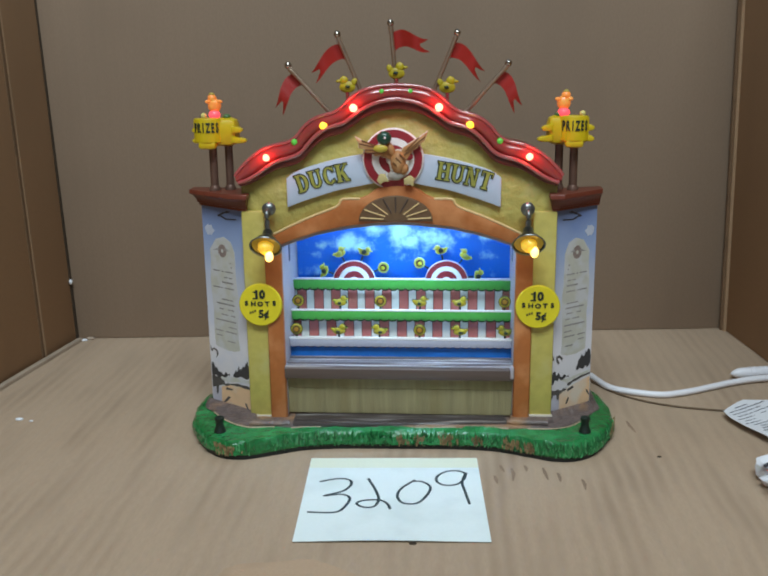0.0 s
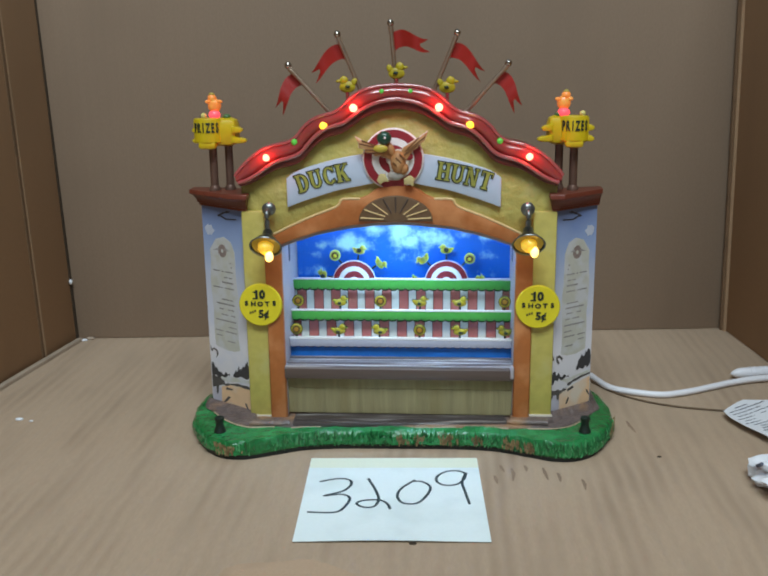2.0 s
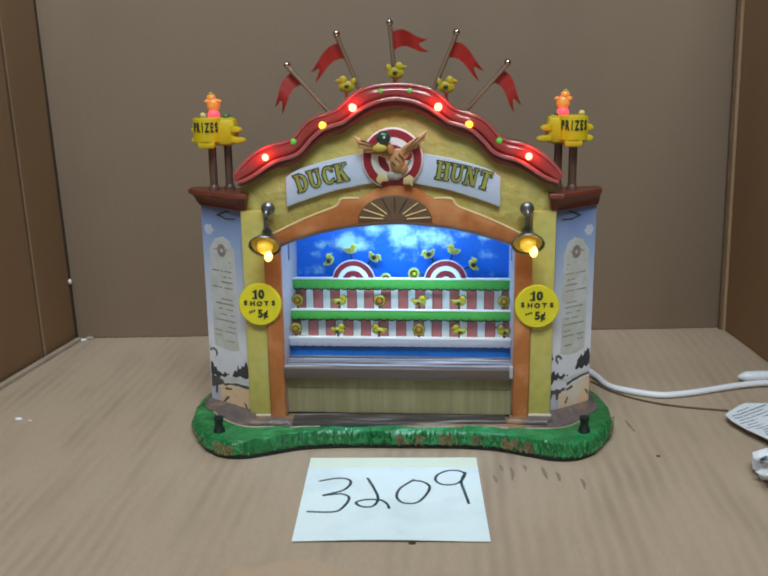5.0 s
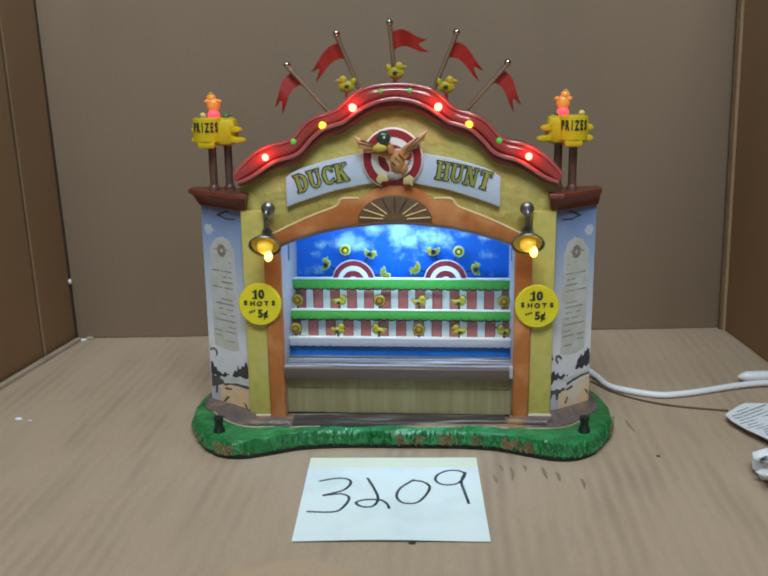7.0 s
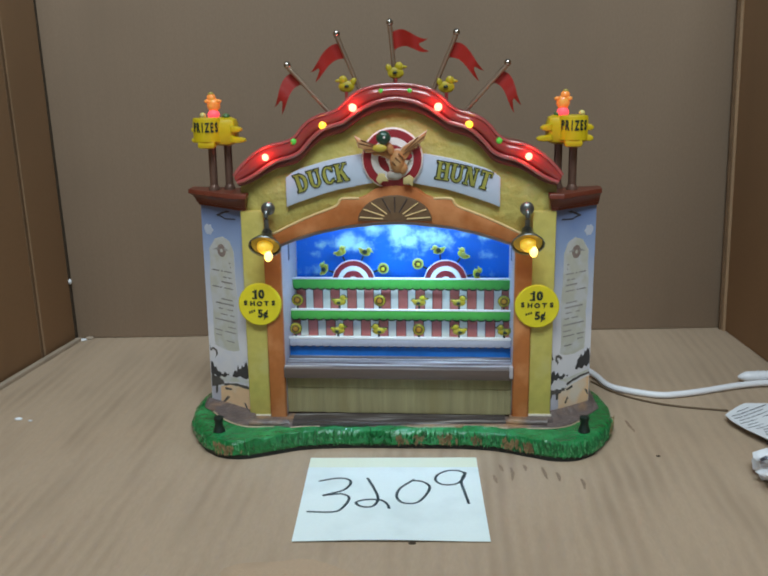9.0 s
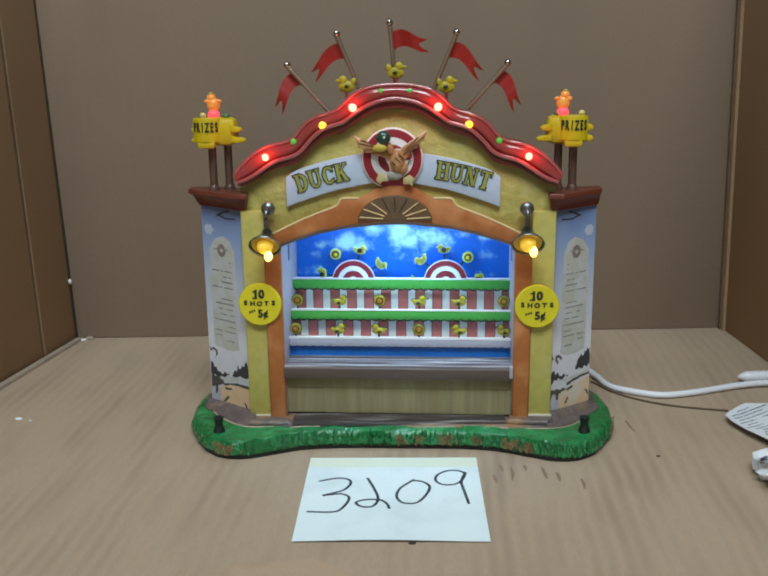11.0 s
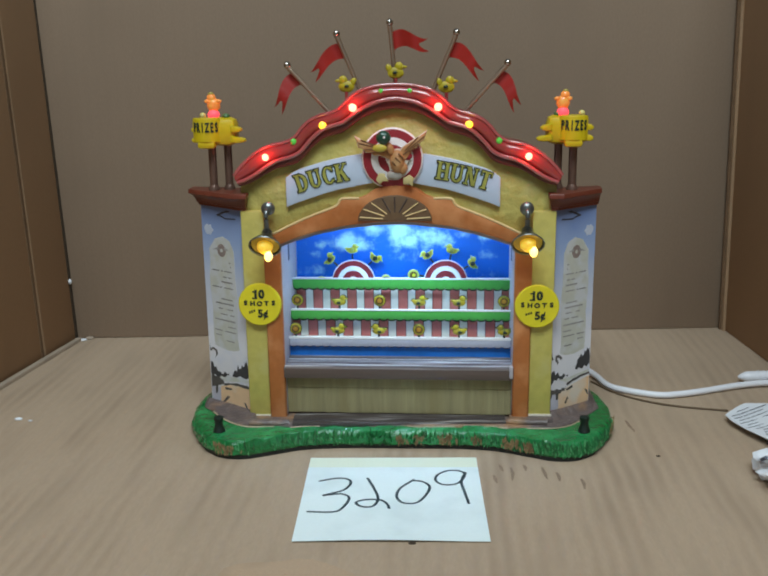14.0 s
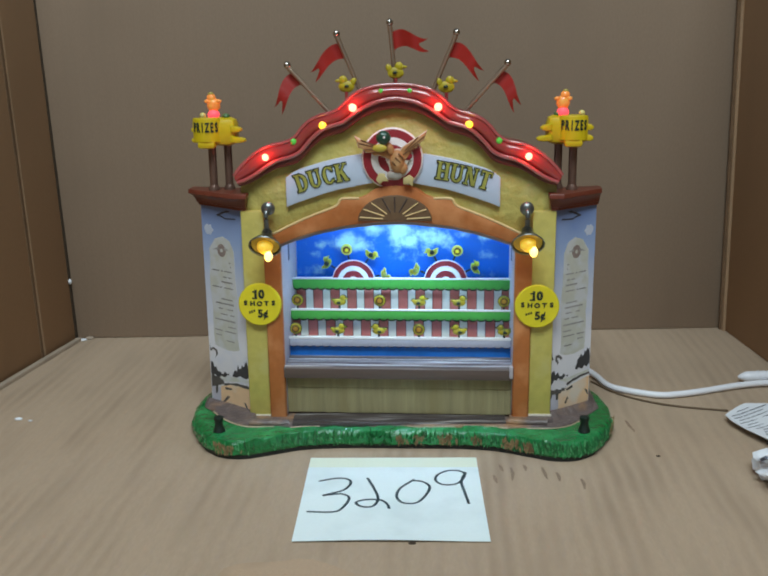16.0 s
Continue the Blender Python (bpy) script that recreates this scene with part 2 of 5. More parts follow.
M_LED = mat("lit_warm_led", (1, 0.6, 0.3), 0.3, 0, 300, 0.0, 0, glow=(1.0, 0.125, 0.06), power=1450.0)
M_STRIPLED = mat("led_strip_lens", (0.9, 0.95, 1), 0.3, 0, 300, 0.0, 0, glow=(0.8, 0.92, 1.0), power=6.0)
M_NOTE = mat("pale_note_paper", (0.78, 0.88, 0.88), 0.85, 0, 700, 0.03, 0.05, 30, second=(0.70, 0.80, 0.80))
M_NOTEGLUE = mat("pale_yellow_note_paper", (0.74, 0.79, 0.64), 0.85, 0, 700, 0.03, 0.05)
M_PEN = mat("blue_black_pen", (0.022, 0.045, 0.055), 0.6)
M_CABLE = mat("white_pvc", (0.78, 0.78, 0.82), 0.35, 0, 300, 0.04)
M_PAPER = mat("white_tag_paper", (0.78, 0.80, 0.84), 0.7, 0, 500, 0.05, 0.2)
M_PRINT = mat("grey_print", (0.10, 0.11, 0.15), 0.7)
M_MURAL = ramped(mat("printed_mural_sky", (1, 1, 1), 0.45, 0, 160, 0.06, 0.05, 70, second=(0.86, 0.90, 0.98), patch=0.55),
                 ((0.0, (0.56, 0.54, 0.56)), (0.32, (0.68, 0.67, 0.71)), (0.62, (0.45, 0.485, 0.58)), (0.82, (0.25, 0.33, 0.52)), (1.0, (0.165, 0.235, 0.46))), 0.010, 0.114)
M_PARCH = mat("faded_parchment", (0.50, 0.50, 0.44), 0.5, 0, 200, 0.10, 0.03, 130, second=(0.54, 0.55, 0.56), patch=0.44)
M_MURALDARK = mat("mural_pine_black", (0.045, 0.045, 0.05), 0.5, 0, 300, 0.3)
M_SAND = mat("mural_sand", (0.72, 0.48, 0.29), 0.5, 0, 200, 0.12, 0.03, 60, second=(0.66, 0.56, 0.46))
M_FUR = mat("tan_duck_paint", (0.46, 0.22, 0.08), 0.5, 0, 500, 0.25, 0.4, 150, second=(0.56, 0.34, 0.16))
M_QUILL = mat("dark_tan_quill", (0.20, 0.09, 0.035), 0.5, 0, 500, 0.2)
M_CREAM = mat("cream_outline", (0.66, 0.60, 0.50), 0.5, 0, 500, 0.1)
M_ROOM = mat("plain_room_wall", (0.44, 0.44, 0.44), 0.9, 0, 60, 0.03)
M_TABLE = mat("grey_table_top", (0.30, 0.29, 0.28), 0.5, 0, 80, 0.08)


bead_ = M_BEAD.node_tree.nodes["Principled BSDF"]
bead_.inputs["IOR"].default_value, bead_.inputs["Coat IOR"].default_value = 1.8, 1.8
felt_ = M_FLOOR.node_tree.nodes["Principled BSDF"]
felt_.inputs["Sheen Weight"].default_value, felt_.inputs["Sheen Roughness"].default_value = 0.60, 0.40
felt_.inputs["Sheen Tint"].default_value = (0.95, 0.86, 0.74, 1)
for soft_ in (M_DUCK, M_DUCKRIM, M_CLEARRED):
    b_ = soft_.node_tree.nodes["Principled BSDF"]
    b_.inputs["Subsurface Weight"].default_value, b_.inputs["Subsurface Scale"].default_value = 0.5, 0.003
    b_.inputs["Subsurface Radius"].default_value = (1.0, 0.7, 0.2)


M_YELLOW.node_tree.nodes["Bump"].inputs["Distance"].default_value = 0.0016
M_STONE.node_tree.nodes["Bump"].inputs["Distance"].default_value = 0.002
M_GRASS.node_tree.nodes["Bump"].inputs["Distance"].default_value = 0.002


# ---- building helpers ----
def part(name, bm, material, parent=None, label="", smooth=True):
    me = bpy.data.meshes.new(name)
    bmesh.ops.recalc_face_normals(bm, faces=bm.faces)
    bm.to_mesh(me)
    bm.free()
    me.materials.append(material)
    if smooth:
        me.set_sharp_from_angle(angle=radians(38))
        for p in me.polygons:
            p.use_smooth = True
    ob = new(name, me)
    ob.parent = parent
    return tagged(ob, label)


def mm(v):
    return Vector(v) * MM


def box(x0, x1, y0, y1, z0, z1, bev=0.0, bm=None):
    bm = bm or bmesh.new()
    m = Matrix.Translation(mm(((x0 + x1) / 2, (y0 + y1) / 2, (z0 + z1) / 2))) @ Matrix.Diagonal((*mm((x1 - x0, y1 - y0, z1 - z0)), 1))
    made = bmesh.ops.create_cube(bm, size=1, matrix=m)["verts"]
    if bev:
        edges = list({e for v in made for e in v.link_edges})
        bmesh.ops.bevel(bm, geom=edges, offset=bev * MM, segments=2, affect="EDGES", profile=0.5)
    return bm


def prism(pts, y0, y1, bev=0.0, bm=None, along="Y"):
    """A flat outline, given as (x, z) or for along = Z as (x, y), drawn out from y0 to y1, its near rim rounded by bev."""
    bm = bm or bmesh.new()
    vs = [bm.verts.new(mm((a, y0, b)) if along == "Y" else mm((a, b, y0))) for a, b in pts]
    f = bm.faces.new(vs)
    out = bmesh.ops.extrude_face_region(bm, geom=[f])["geom"]
    far = [g for g in out if isinstance(g, bmesh.types.BMVert)]
    bmesh.ops.translate(bm, verts=far, vec=mm((0, y1 - y0, 0)) if along == "Y" else mm((0, 0, y1 - y0)))
    if bev:
        near = [e for e in f.edges] if along == "Y" else [e for g in out if isinstance(g, bmesh.types.BMFace) for e in g.edges]
        bmesh.ops.bevel(bm, geom=near, offset=bev * MM, segments=2, affect="EDGES", profile=0.5)
    return bm


def band(upper, lower, y0, y1, bev=0.0):
    """A strip between two curves with equally many points, drawn out in depth."""
    return prism(list(upper) + list(reversed(lower)), y0, y1, bev)


def lathe(profile, m=None, seg=20, bm=None):
    """A turned body about z from (radius, height) pairs in millimetres."""
    bm = bm or bmesh.new()
    m = m or Matrix.Identity(4)
    rings = []
    for r, z in profile:
        rings.append([bm.verts.new(m @ mm((max(r, 0.01) * math.cos(2 * math.pi * k / seg), max(r, 0.01) * math.sin(2 * math.pi * k / seg), z))) for k in range(seg)])
    for a, b in zip(rings, rings[1:]):
        for k in range(seg):
            bm.faces.new((a[k], a[(k + 1) % seg], b[(k + 1) % seg], b[k]))
    bm.faces.new(rings[0])
    bm.faces.new(rings[-1])
    return bm


def ball(x, y, z, r, sx=1, sy=1, sz=1, bm=None, seg=14, turn=None):
    bm = bm or bmesh.new()
    m = Matrix.Translation(mm((x, y, z))) @ (turn or Matrix.Identity(4)) @ Matrix.Diagonal((sx, sy, sz, 1))
    bmesh.ops.create_uvsphere(bm, u_segments=seg, v_segments=max(6, seg // 2 + 1), radius=r * MM, matrix=m)
    return bm


def smooth_line(pts, steps=6):
    """Points of a Catmull-Rom curve through pts."""
    pts = [Vector(p) for p in pts]
    ext = [2 * pts[0] - pts[1], *pts, 2 * pts[-1] - pts[-2]]
    out = []
    for a, b, c, d in zip(ext, ext[1:], ext[2:], ext[3:]):
        for k in range(steps):
            t = k / steps
            out.append(0.5 * (2 * b + (c - a) * t + (2 * a - 5 * b + 4 * c - d) * t * t + (3 * b - a - 3 * c + d) * t ** 3))
    return out + [pts[-1]]


def tube(pts, r, seg=10, bm=None, flat=1.0):
    """A round cord along points in millimetres."""
    bm = bm or bmesh.new()
    pts = [mm(p) for p in pts]
    rings = []
    for i, p in enumerate(pts):
        d = (pts[min(i + 1, len(pts) - 1)] - pts[max(i - 1, 0)]).normalized()
        side = d.cross(Vector((0, 0, 1)))
        side = side.normalized() if side.length > 1e-4 else Vector((1, 0, 0))
        over = side.cross(d)
        rings.append([bm.verts.new(p + r * MM * (math.cos(2 * math.pi * k / seg) * side + flat * math.sin(2 * math.pi * k / seg) * over)) for k in range(seg)])
    for a, b in zip(rings, rings[1:]):
        for k in range(seg):
            bm.faces.new((a[k], a[(k + 1) % seg], b[(k + 1) % seg], b[k]))
    bm.faces.new(rings[0])
    bm.faces.new(rings[-1])
    return bm


def rod(a, b, r, bm=None, seg=12):
    bm = bm or bmesh.new()
    a, b = mm(a), mm(b)
    m = Matrix.Translation((a + b) / 2) @ (b - a).to_track_quat("Z", "Y").to_matrix().to_4x4()
    bmesh.ops.create_cone(bm, cap_ends=True, segments=seg, radius1=r * MM, radius2=r * MM, depth=(b - a).length, matrix=m)
    return bm


def mirror_points(half):
    """A curve given for x from 0 outwards, continued to the other side, from left to right."""
    return [(-x, z) for x, z in reversed(half) if x > 0] + list(half)


def letters(text, size, m, material, parent, name="letter", depth=0.3, grow=0.0, wide=1.0):
    """Writing in the built-in font, as a mesh, centred on m, facing -y of m."""
    cu = bpy.data.curves.new(name, "FONT")
    cu.body, cu.size, cu.align_x, cu.align_y = text, size * MM, "CENTER", "CENTER"
    cu.extrude, cu.offset, cu.resolution_u = depth * MM / 2, grow * MM, 3
    tmp = new("text_source", cu)
    bpy.context.view_layer.update()
    me = bpy.data.meshes.new_from_object(tmp.evaluated_get(bpy.context.evaluated_depsgraph_get()))
    bpy.data.objects.remove(tmp)
    me.transform(m @ pose(0, 0, 0, 90, 0, 0) @ Matrix.Diagonal((wide, 1, 1, 1)))
    me.materials.clear()
    me.materials.append(material)
    me.name = name
    ob = new(name, me)
    ob.parent = parent
    return ob


def at(x, y, z, ry=0.0, rz=0.0):
    return pose(x * MM, y * MM, z * MM, 0, ry, rz)


# ---- the cardboard box and the room round it ----
BACK_L, BACK_R = Vector((-220.1, 150.2)), Vector((203.6, 188.0))
NEAR_L, NEAR_R = Vector((-276.0, -330.0)), Vector((262.0, -330.0))


def board(name, a, b, height, thick, material, label, lean=0.0):
    """An upright sheet of corrugated board from a to b on the floor plan, thick on its outer side, built along its own x axis."""
    d = b - a
    ob = part(name, box(0, d.length, 0, thick, 0, height, 0.6), material, None, label)
    ob.matrix_world = Matrix.Translation(mm((a.x, a.y, 0.2))) @ pose(0, 0, 0, 0, 0, math.degrees(math.atan2(d.y, d.x))) @ pose(0, 0, 0, lean, 0, 0)
    return tagged(ob, category="cardboard wall", kind="structure")


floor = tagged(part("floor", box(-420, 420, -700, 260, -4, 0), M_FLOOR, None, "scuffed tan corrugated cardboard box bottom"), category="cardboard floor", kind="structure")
ALONG = (BACK_R - BACK_L).normalized()
board("wall_north", BACK_L - ALONG * 14, BACK_R + ALONG * 14, 330, 4, M_SHADEDWALL, "plain tan corrugated cardboard back of a box")
board("wall_west", NEAR_L, BACK_L - Vector((1.5, 2.5)), 330, 4, M_SHADEDSIDE, "creased brown cardboard side of a box in shade", -1.7)
board("wall_east", BACK_R + Vector((2.0, -2.0)), NEAR_R, 330, 4, M_SHADEDSIDE, "brown cardboard side of a box in shade", 1.2)
tagged(part("table_top", box(-900, 900, -900, 500, -34, -4.2, 3), M_TABLE, None, "plain grey table top under the cardboard box"), category="table", kind="structure")
room = (("wall_south", (-2000, 2000, -2060, -2000, -760, 2060)), ("wall_back_room", (-2000, 2000, 1500, 1560, -760, 2060)),
        ("wall_room_west", (-2060, -2000, -2060, 1560, -760, 2060)), ("wall_room_east", (2000, 2060, -2060, 1560, -760, 2060)),
        ("ceiling", (-2060, 2060, -2060, 1560, 2060, 2120)), ("room_floor", (-2060, 2060, -2060, 1560, -800, -760)))
for nm, dims in room:
    tagged(part(nm, box(*dims), M_ROOM, None, "plain pale painted surface of the room"), category="room wall", kind="structure")
for sx in (-800, 800):
    for sy in (-800, 400):
        tagged(part("table_leg", box(sx - 25, sx + 25, sy - 25, sy + 25, -760, -34.2, 3), M_TABLE, None, "square grey table leg on the room floor"), category="table leg", kind="structure")
# ---- the stall: body, roof and base ----
stall = tagged(new("village_building"), "lit painted ceramic shooting gallery with red roof trim and flags", "model building")

# rounded base with a hollow front edge
BASE_HALF = [(0, -17.6), (14, -17.6), (30, -18.0), (46, -20.4), (60, -26.5), (72, -31.2), (83, -29.6), (92, -21.0), (100, -6.0), (104, 10.0), (102, 32.0), (94, 52.0), (80, 60.0), (0, 60.0)]
plan = [(p.x, p.y) for p in smooth_line(BASE_HALF, 4)]
outline = plan + [(-x, y) for x, y in reversed(plan[1:-1])]
rnd = random.Random(4)


def ragged_base():
    """The sloping, lumpy skirt of grass."""
    bm = bmesh.new()
    rings = []
    for k, (z, grow) in enumerate(((2.0, -0.6), (2.9, 0.9), (4.8, 0.7), (7.0, 0.1), (8.5, -1.0), (9.2, -3.0))):
        ring = []
        for i, (x, y) in enumerate(outline):
            d = Vector((x, y - 20, 0)).normalized()
            j = rnd.uniform(-0.55, 0.55) if 0 < k < 5 else 0
            ring.append(bm.verts.new(mm((x + d.x * (grow + j), y + d.y * (grow + j), z + (rnd.uniform(-0.5, 0.5) if 0 < k else 0)))))
        rings.append(ring)
    n = len(outline)
    for a, b in zip(rings, rings[1:]):
        for i in range(n):
            bm.faces.new((a[i], a[(i + 1) % n], b[(i + 1) % n], b[i]))
    bm.faces.new(rings[0])
    bm.faces.new(rings[-1])
    return bm


part("grass_base", ragged_base(), M_GRASS, stall, "glossy painted green grass skirt")
foot = [(p[0] * 0.996, (p[1] - 20) * 0.99 + 20) for p in outline]
# black foot left showing as a band, painting the contact shadow below the skirt
part("base_shadow_foot", prism(foot, 0.0, 2.4, 0, None, "Z"), M_BLACKMETAL, stall, "black underside painting the contact shadow of the base")


def grass_tufts():
    """Short raised blades along the front skirt."""
    bm = bmesh.new()
    for i in range(2100):
        a, b = rnd.choice(list(zip(outline, outline[1:])))
        t = rnd.random()
        x, y = a[0] + (b[0] - a[0]) * t, a[1] + (b[1] - a[1]) * t
        if y > 0 or (x < -58 and rnd.random() < 0.85):
            continue
        d = Vector((x, y - 20, 0)).normalized()
        z0 = rnd.uniform(1.6, 6.8)
        w, h = rnd.uniform(0.25, 0.65), rnd.uniform(2.2, 4.4)
        side = Vector((-d.y, d.x, 0))
        c = Vector((x, y, z0)) + d * 0.3
        lean = side * rnd.uniform(-0.8, 0.8)
        v = [bm.verts.new(mm(p)) for p in (c - side * w, c + side * w, c + d * 0.9 + Vector((0, 0, h * 0.4)) + lean * 0.5, c + d * 0.1 + Vector((0, 0, h)) + lean)]
        for f in ((0, 1, 2), (0, 2, 3), (1, 3, 2), (0, 3, 1)):
            bm.faces.new([v[q] for q in f])
    return bm


M_BLADE = mat("painted_grass_blade", (0.012, 0.15, 0.035), 0.30, 0, 500, 0.5, 0.3, 120, coat=0.2)
nodes, link = M_BLADE.node_tree.nodes, M_BLADE.node_tree.links.new
geo, tone = nodes.new("ShaderNodeNewGeometry"), nodes.new("ShaderNodeValToRGB")
for e, (pos_, c) in zip((tone.color_ramp.elements[0], tone.color_ramp.elements.new(0.5), tone.color_ramp.elements[-1]), ((0.0, (0.005, 0.07, 0.018)), (0.55, (0.011, 0.17, 0.045)), (1.0, (0.08, 0.36, 0.14)))):
    e.position, e.color = pos_, (*c, 1)
link(geo.outputs["Random Per Island"], tone.inputs[0])
link(tone.outputs[0], nodes["Principled BSDF"].inputs["Base Color"])
tagged(part("grass", grass_tufts(), M_BLADE, stall, "short raised green blades", False), kind="stuff")


def earth(cx, wide):
    """A ragged bare patch on the front skirt: flat flakes of brown between the blades."""
    bm = bmesh.new()
    front = [(a, b) for a, b in zip(outline, outline[1:] + outline[:1]) if min(a[1], b[1]) < 14]
    for i in range(int(wide * 9)):
        x = cx + rnd.gauss(0, wide * 0.5)
        near = [q for q in front if min(q[0][0], q[1][0]) <= x <= max(q[0][0], q[1][0])]
        if not near:
            continue
        a, b = min(near, key=lambda q: q[0][1])
        t = (x - a[0]) / ((b[0] - a[0]) or 1)
        side = Vector((b[0] - a[0], b[1] - a[1], 0)).normalized()
        d = Vector((side.y, -side.x, 0))
        d = d if d.y < 0 else -d
        c = Vector((x, a[1] + (b[1] - a[1]) * t, 3.2 + 4.0 * rnd.random())) + d * 1.15
        w, h = rnd.uniform(0.22, 0.6), rnd.uniform(0.8, 2.0)
        v = [bm.verts.new(mm(p)) for p in (c - side * w, c - Vector((0, 0, h)), c + side * w * rnd.uniform(0.6, 1.2), c + Vector((0, 0, h)) + side * rnd.uniform(-0.4, 0.4), c - d * 1.2)]
        bm.faces.new(v[:4])
        for q in range(4):
            bm.faces.new((v[q], v[(q + 1) % 4], v[4]))
    return bm


for ex, ew in ((-80, 5.2), (1, 3.0), (9, 2.0), (22, 4.2), (36, 2.2), (52, 4.6), (60, 3.0), (101, 3.0)):
    part("earth_patch", earth(ex, ew), M_EARTH, stall, "bare brown earth showing in the grass", False)

# stone plinth and boarded step
PLINTH = [(0, -12.4), (44, -12.4), (51, -14.0), (58, -13.4), (72, -13.6), (80, -10.0), (88, -2.0), (98.5, 12.0), (98, 50), (0, 50)]
pl = PLINTH + [(-x, y) for x, y in reversed(PLINTH[1:-1])]
part("plinth", prism(pl, 6.0, 9.9, 1.2, None, "Z"), M_STONE, stall, "worn grey-brown stone plinth")
for k in range(3):
    part("step_plank", box(-51, 51, -11.8 + 4.9 * k, -7.2 + 4.9 * k, 8.6, 10.6 + 0.35 * (k % 2), 0.5), M_STEP, stall, "worn grey plank")

EDGE_LINES = ([(-93, 4.5), (-88, -2.4), (-80, -10.5), (-72, -14.1), (-60, -13.9)], [(-52, -14.4), (-44, -12.9), (-38, -12.8)], [(4, -12.9), (16, -12.9), (26, -12.8)], [(40, -12.8), (44, -12.9), (51, -14.4)], [(60, -13.9), (72, -14.1), (80, -10.5), (86, -4.6)])
for ln in EDGE_LINES:
    part("worn_edge", tube(smooth_line([(x, y, 9.3 + 0.2 * math.sin(x)) for x, y in ln], 5), 0.5, 6, None, 0.6), mat("pale_tan_wear", (0.46, 0.36, 0.24), 0.5, 0, 600, 0.4), stall, "pale worn line where stone meets grass")

# towers behind the slanted picture panels
def flared(inner, outer):
    """A cap that widens from one plan to another in a hollow curve, with a square fillet on top."""
    bm = bmesh.new()
    rings = []
    for z, t in ((111.4, 0.0), (112.6, 0.0), (112.9, 0.18), (114.4, 0.28), (115.9, 0.50), (117.0, 0.82), (117.3, 1.0), (118.9, 1.0), (119.3, 0.94)):
        rings.append([bm.verts.new(mm((a[0] + (b[0] - a[0]) * t, a[1] + (b[1] - a[1]) * t, z))) for a, b in zip(inner, outer)])
    n = len(inner)
    for a, b in zip(rings, rings[1:]):
        for i in range(n):
            bm.faces.new((a[i], a[(i + 1) % n], b[(i + 1) % n], b[i]))
    bm.faces.new(rings[0])
    bm.faces.new(rings[-1])
    return bm


OUTER = {-1: 96.4, 1: 93.4}
FOOT = {-1: 9.2, 1: 11.6}
for s in (-1, 1):
    far = OUTER[s]
    TOWER = [(71.5, -1.0), (far, 16.0), (far, 26), (71.5, 26)]
    part("side_tower", prism([(s * x, y) for x, y in TOWER], 7.0, 113.5, 0.4, None, "Z"), M_MURAL, stall, "slanted side wall printed with a pale blue sky picture")
    capo = [(69.0, -7.0), (75.5, -7.0), (far + (4.6 if s < 0 else 1.6), 12.0), (far + (4.6 if s < 0 else 1.6), 21), (82.0, 18.0), (69.0, 12)]
    capi = [(70.5, -3.0), (73.5, -3.0), (far + 0.8, 15.0), (far + 0.8, 19.5), (82.0, 16.5), (70.5, 10.5)]
    part("tower_cap", flared([(s * x, y) for x, y in capi], [(s * x, y) for x, y in capo]), M_CAP, stall, "brown-red cap with a hollow flared moulding")
    foot_in = [(70, -4.5), (73, -4.5), (far + 2.0, 13.5), (far + 2.0, 27), (70, 27)]
    part("tower_foot", prism([(s * x, y) for x, y in foot_in], 7.0, FOOT[s], 0.9, None, "Z"), M_STONE, stall)

# rounded stone kerb round the feet of the towers
ROLL = {-1: (-13.4, 10.2), 1: (-8.2, 10.8)}


def skirt(s, top, low, z1, z0):
    """The hollow flared foot of a tower, from its wall down to the grass."""
    bm = bmesh.new()
    rows = []

    def fade(i):
        return min(1.0, (len(top) - 1 - i) / 4)

    for k in range(7):
        t = k / 6
        rows.append([bm.verts.new(mm((s * (a[0] + (b[0] - a[0]) * t), a[1] + (b[1] - a[1]) * t, z0 + fade(i) * ((z1 - z0) * (1 - t) ** 1.5 + 0.8 * math.sin(3.14 * t))))) for i, (a, b) in enumerate(zip(top, low))])
    for a, b in zip(rows, rows[1:]):
        for i in range(len(a) - 1):
            bm.faces.new((a[i], a[i + 1], b[i + 1], b[i]))
    return bm


for s in (-1, 1):
    far, dy = OUTER[s], (0.0 if s < 0 else 4.5)
    top = smooth_line([(far + 0.5, 22, 0), (far + 0.3, 15.6, 0), (84, 7.6, 0), (71.6, -1.4, 0), (69.0, -5.6, 0)], 4)
    low = smooth_line([(far + 4.0, 20, 0), (far + 1.4, 7.6 + dy, 0), (87.0, 0.2 + dy, 0), (77.0, -8.6 + dy, 0), (69.0, -14.2 + dy, 0)], 4)
    part("tower_skirt", skirt(s, top, low, 11.6 if s < 0 else 13.4, 9.2), M_STONE, stall, "flared grey and tan stone foot")
    part("stone_kerb", tube(smooth_line([(s * x, ROLL[s][0] + dy_, ROLL[s][1] - dz_) for x, dy_, dz_ in ((71.0, 0.0, 0.0), (63.5, 0.1, 0.0), (57.0, 0.4, 0.0), (52.0, 1.4, 0.3))], 6), 2.0, 12, None, 0.85), M_STONE, stall, "rounded grey-brown stone kerb")

# printed picture on the slanted panels
PA = Vector((71.5, -1.0))


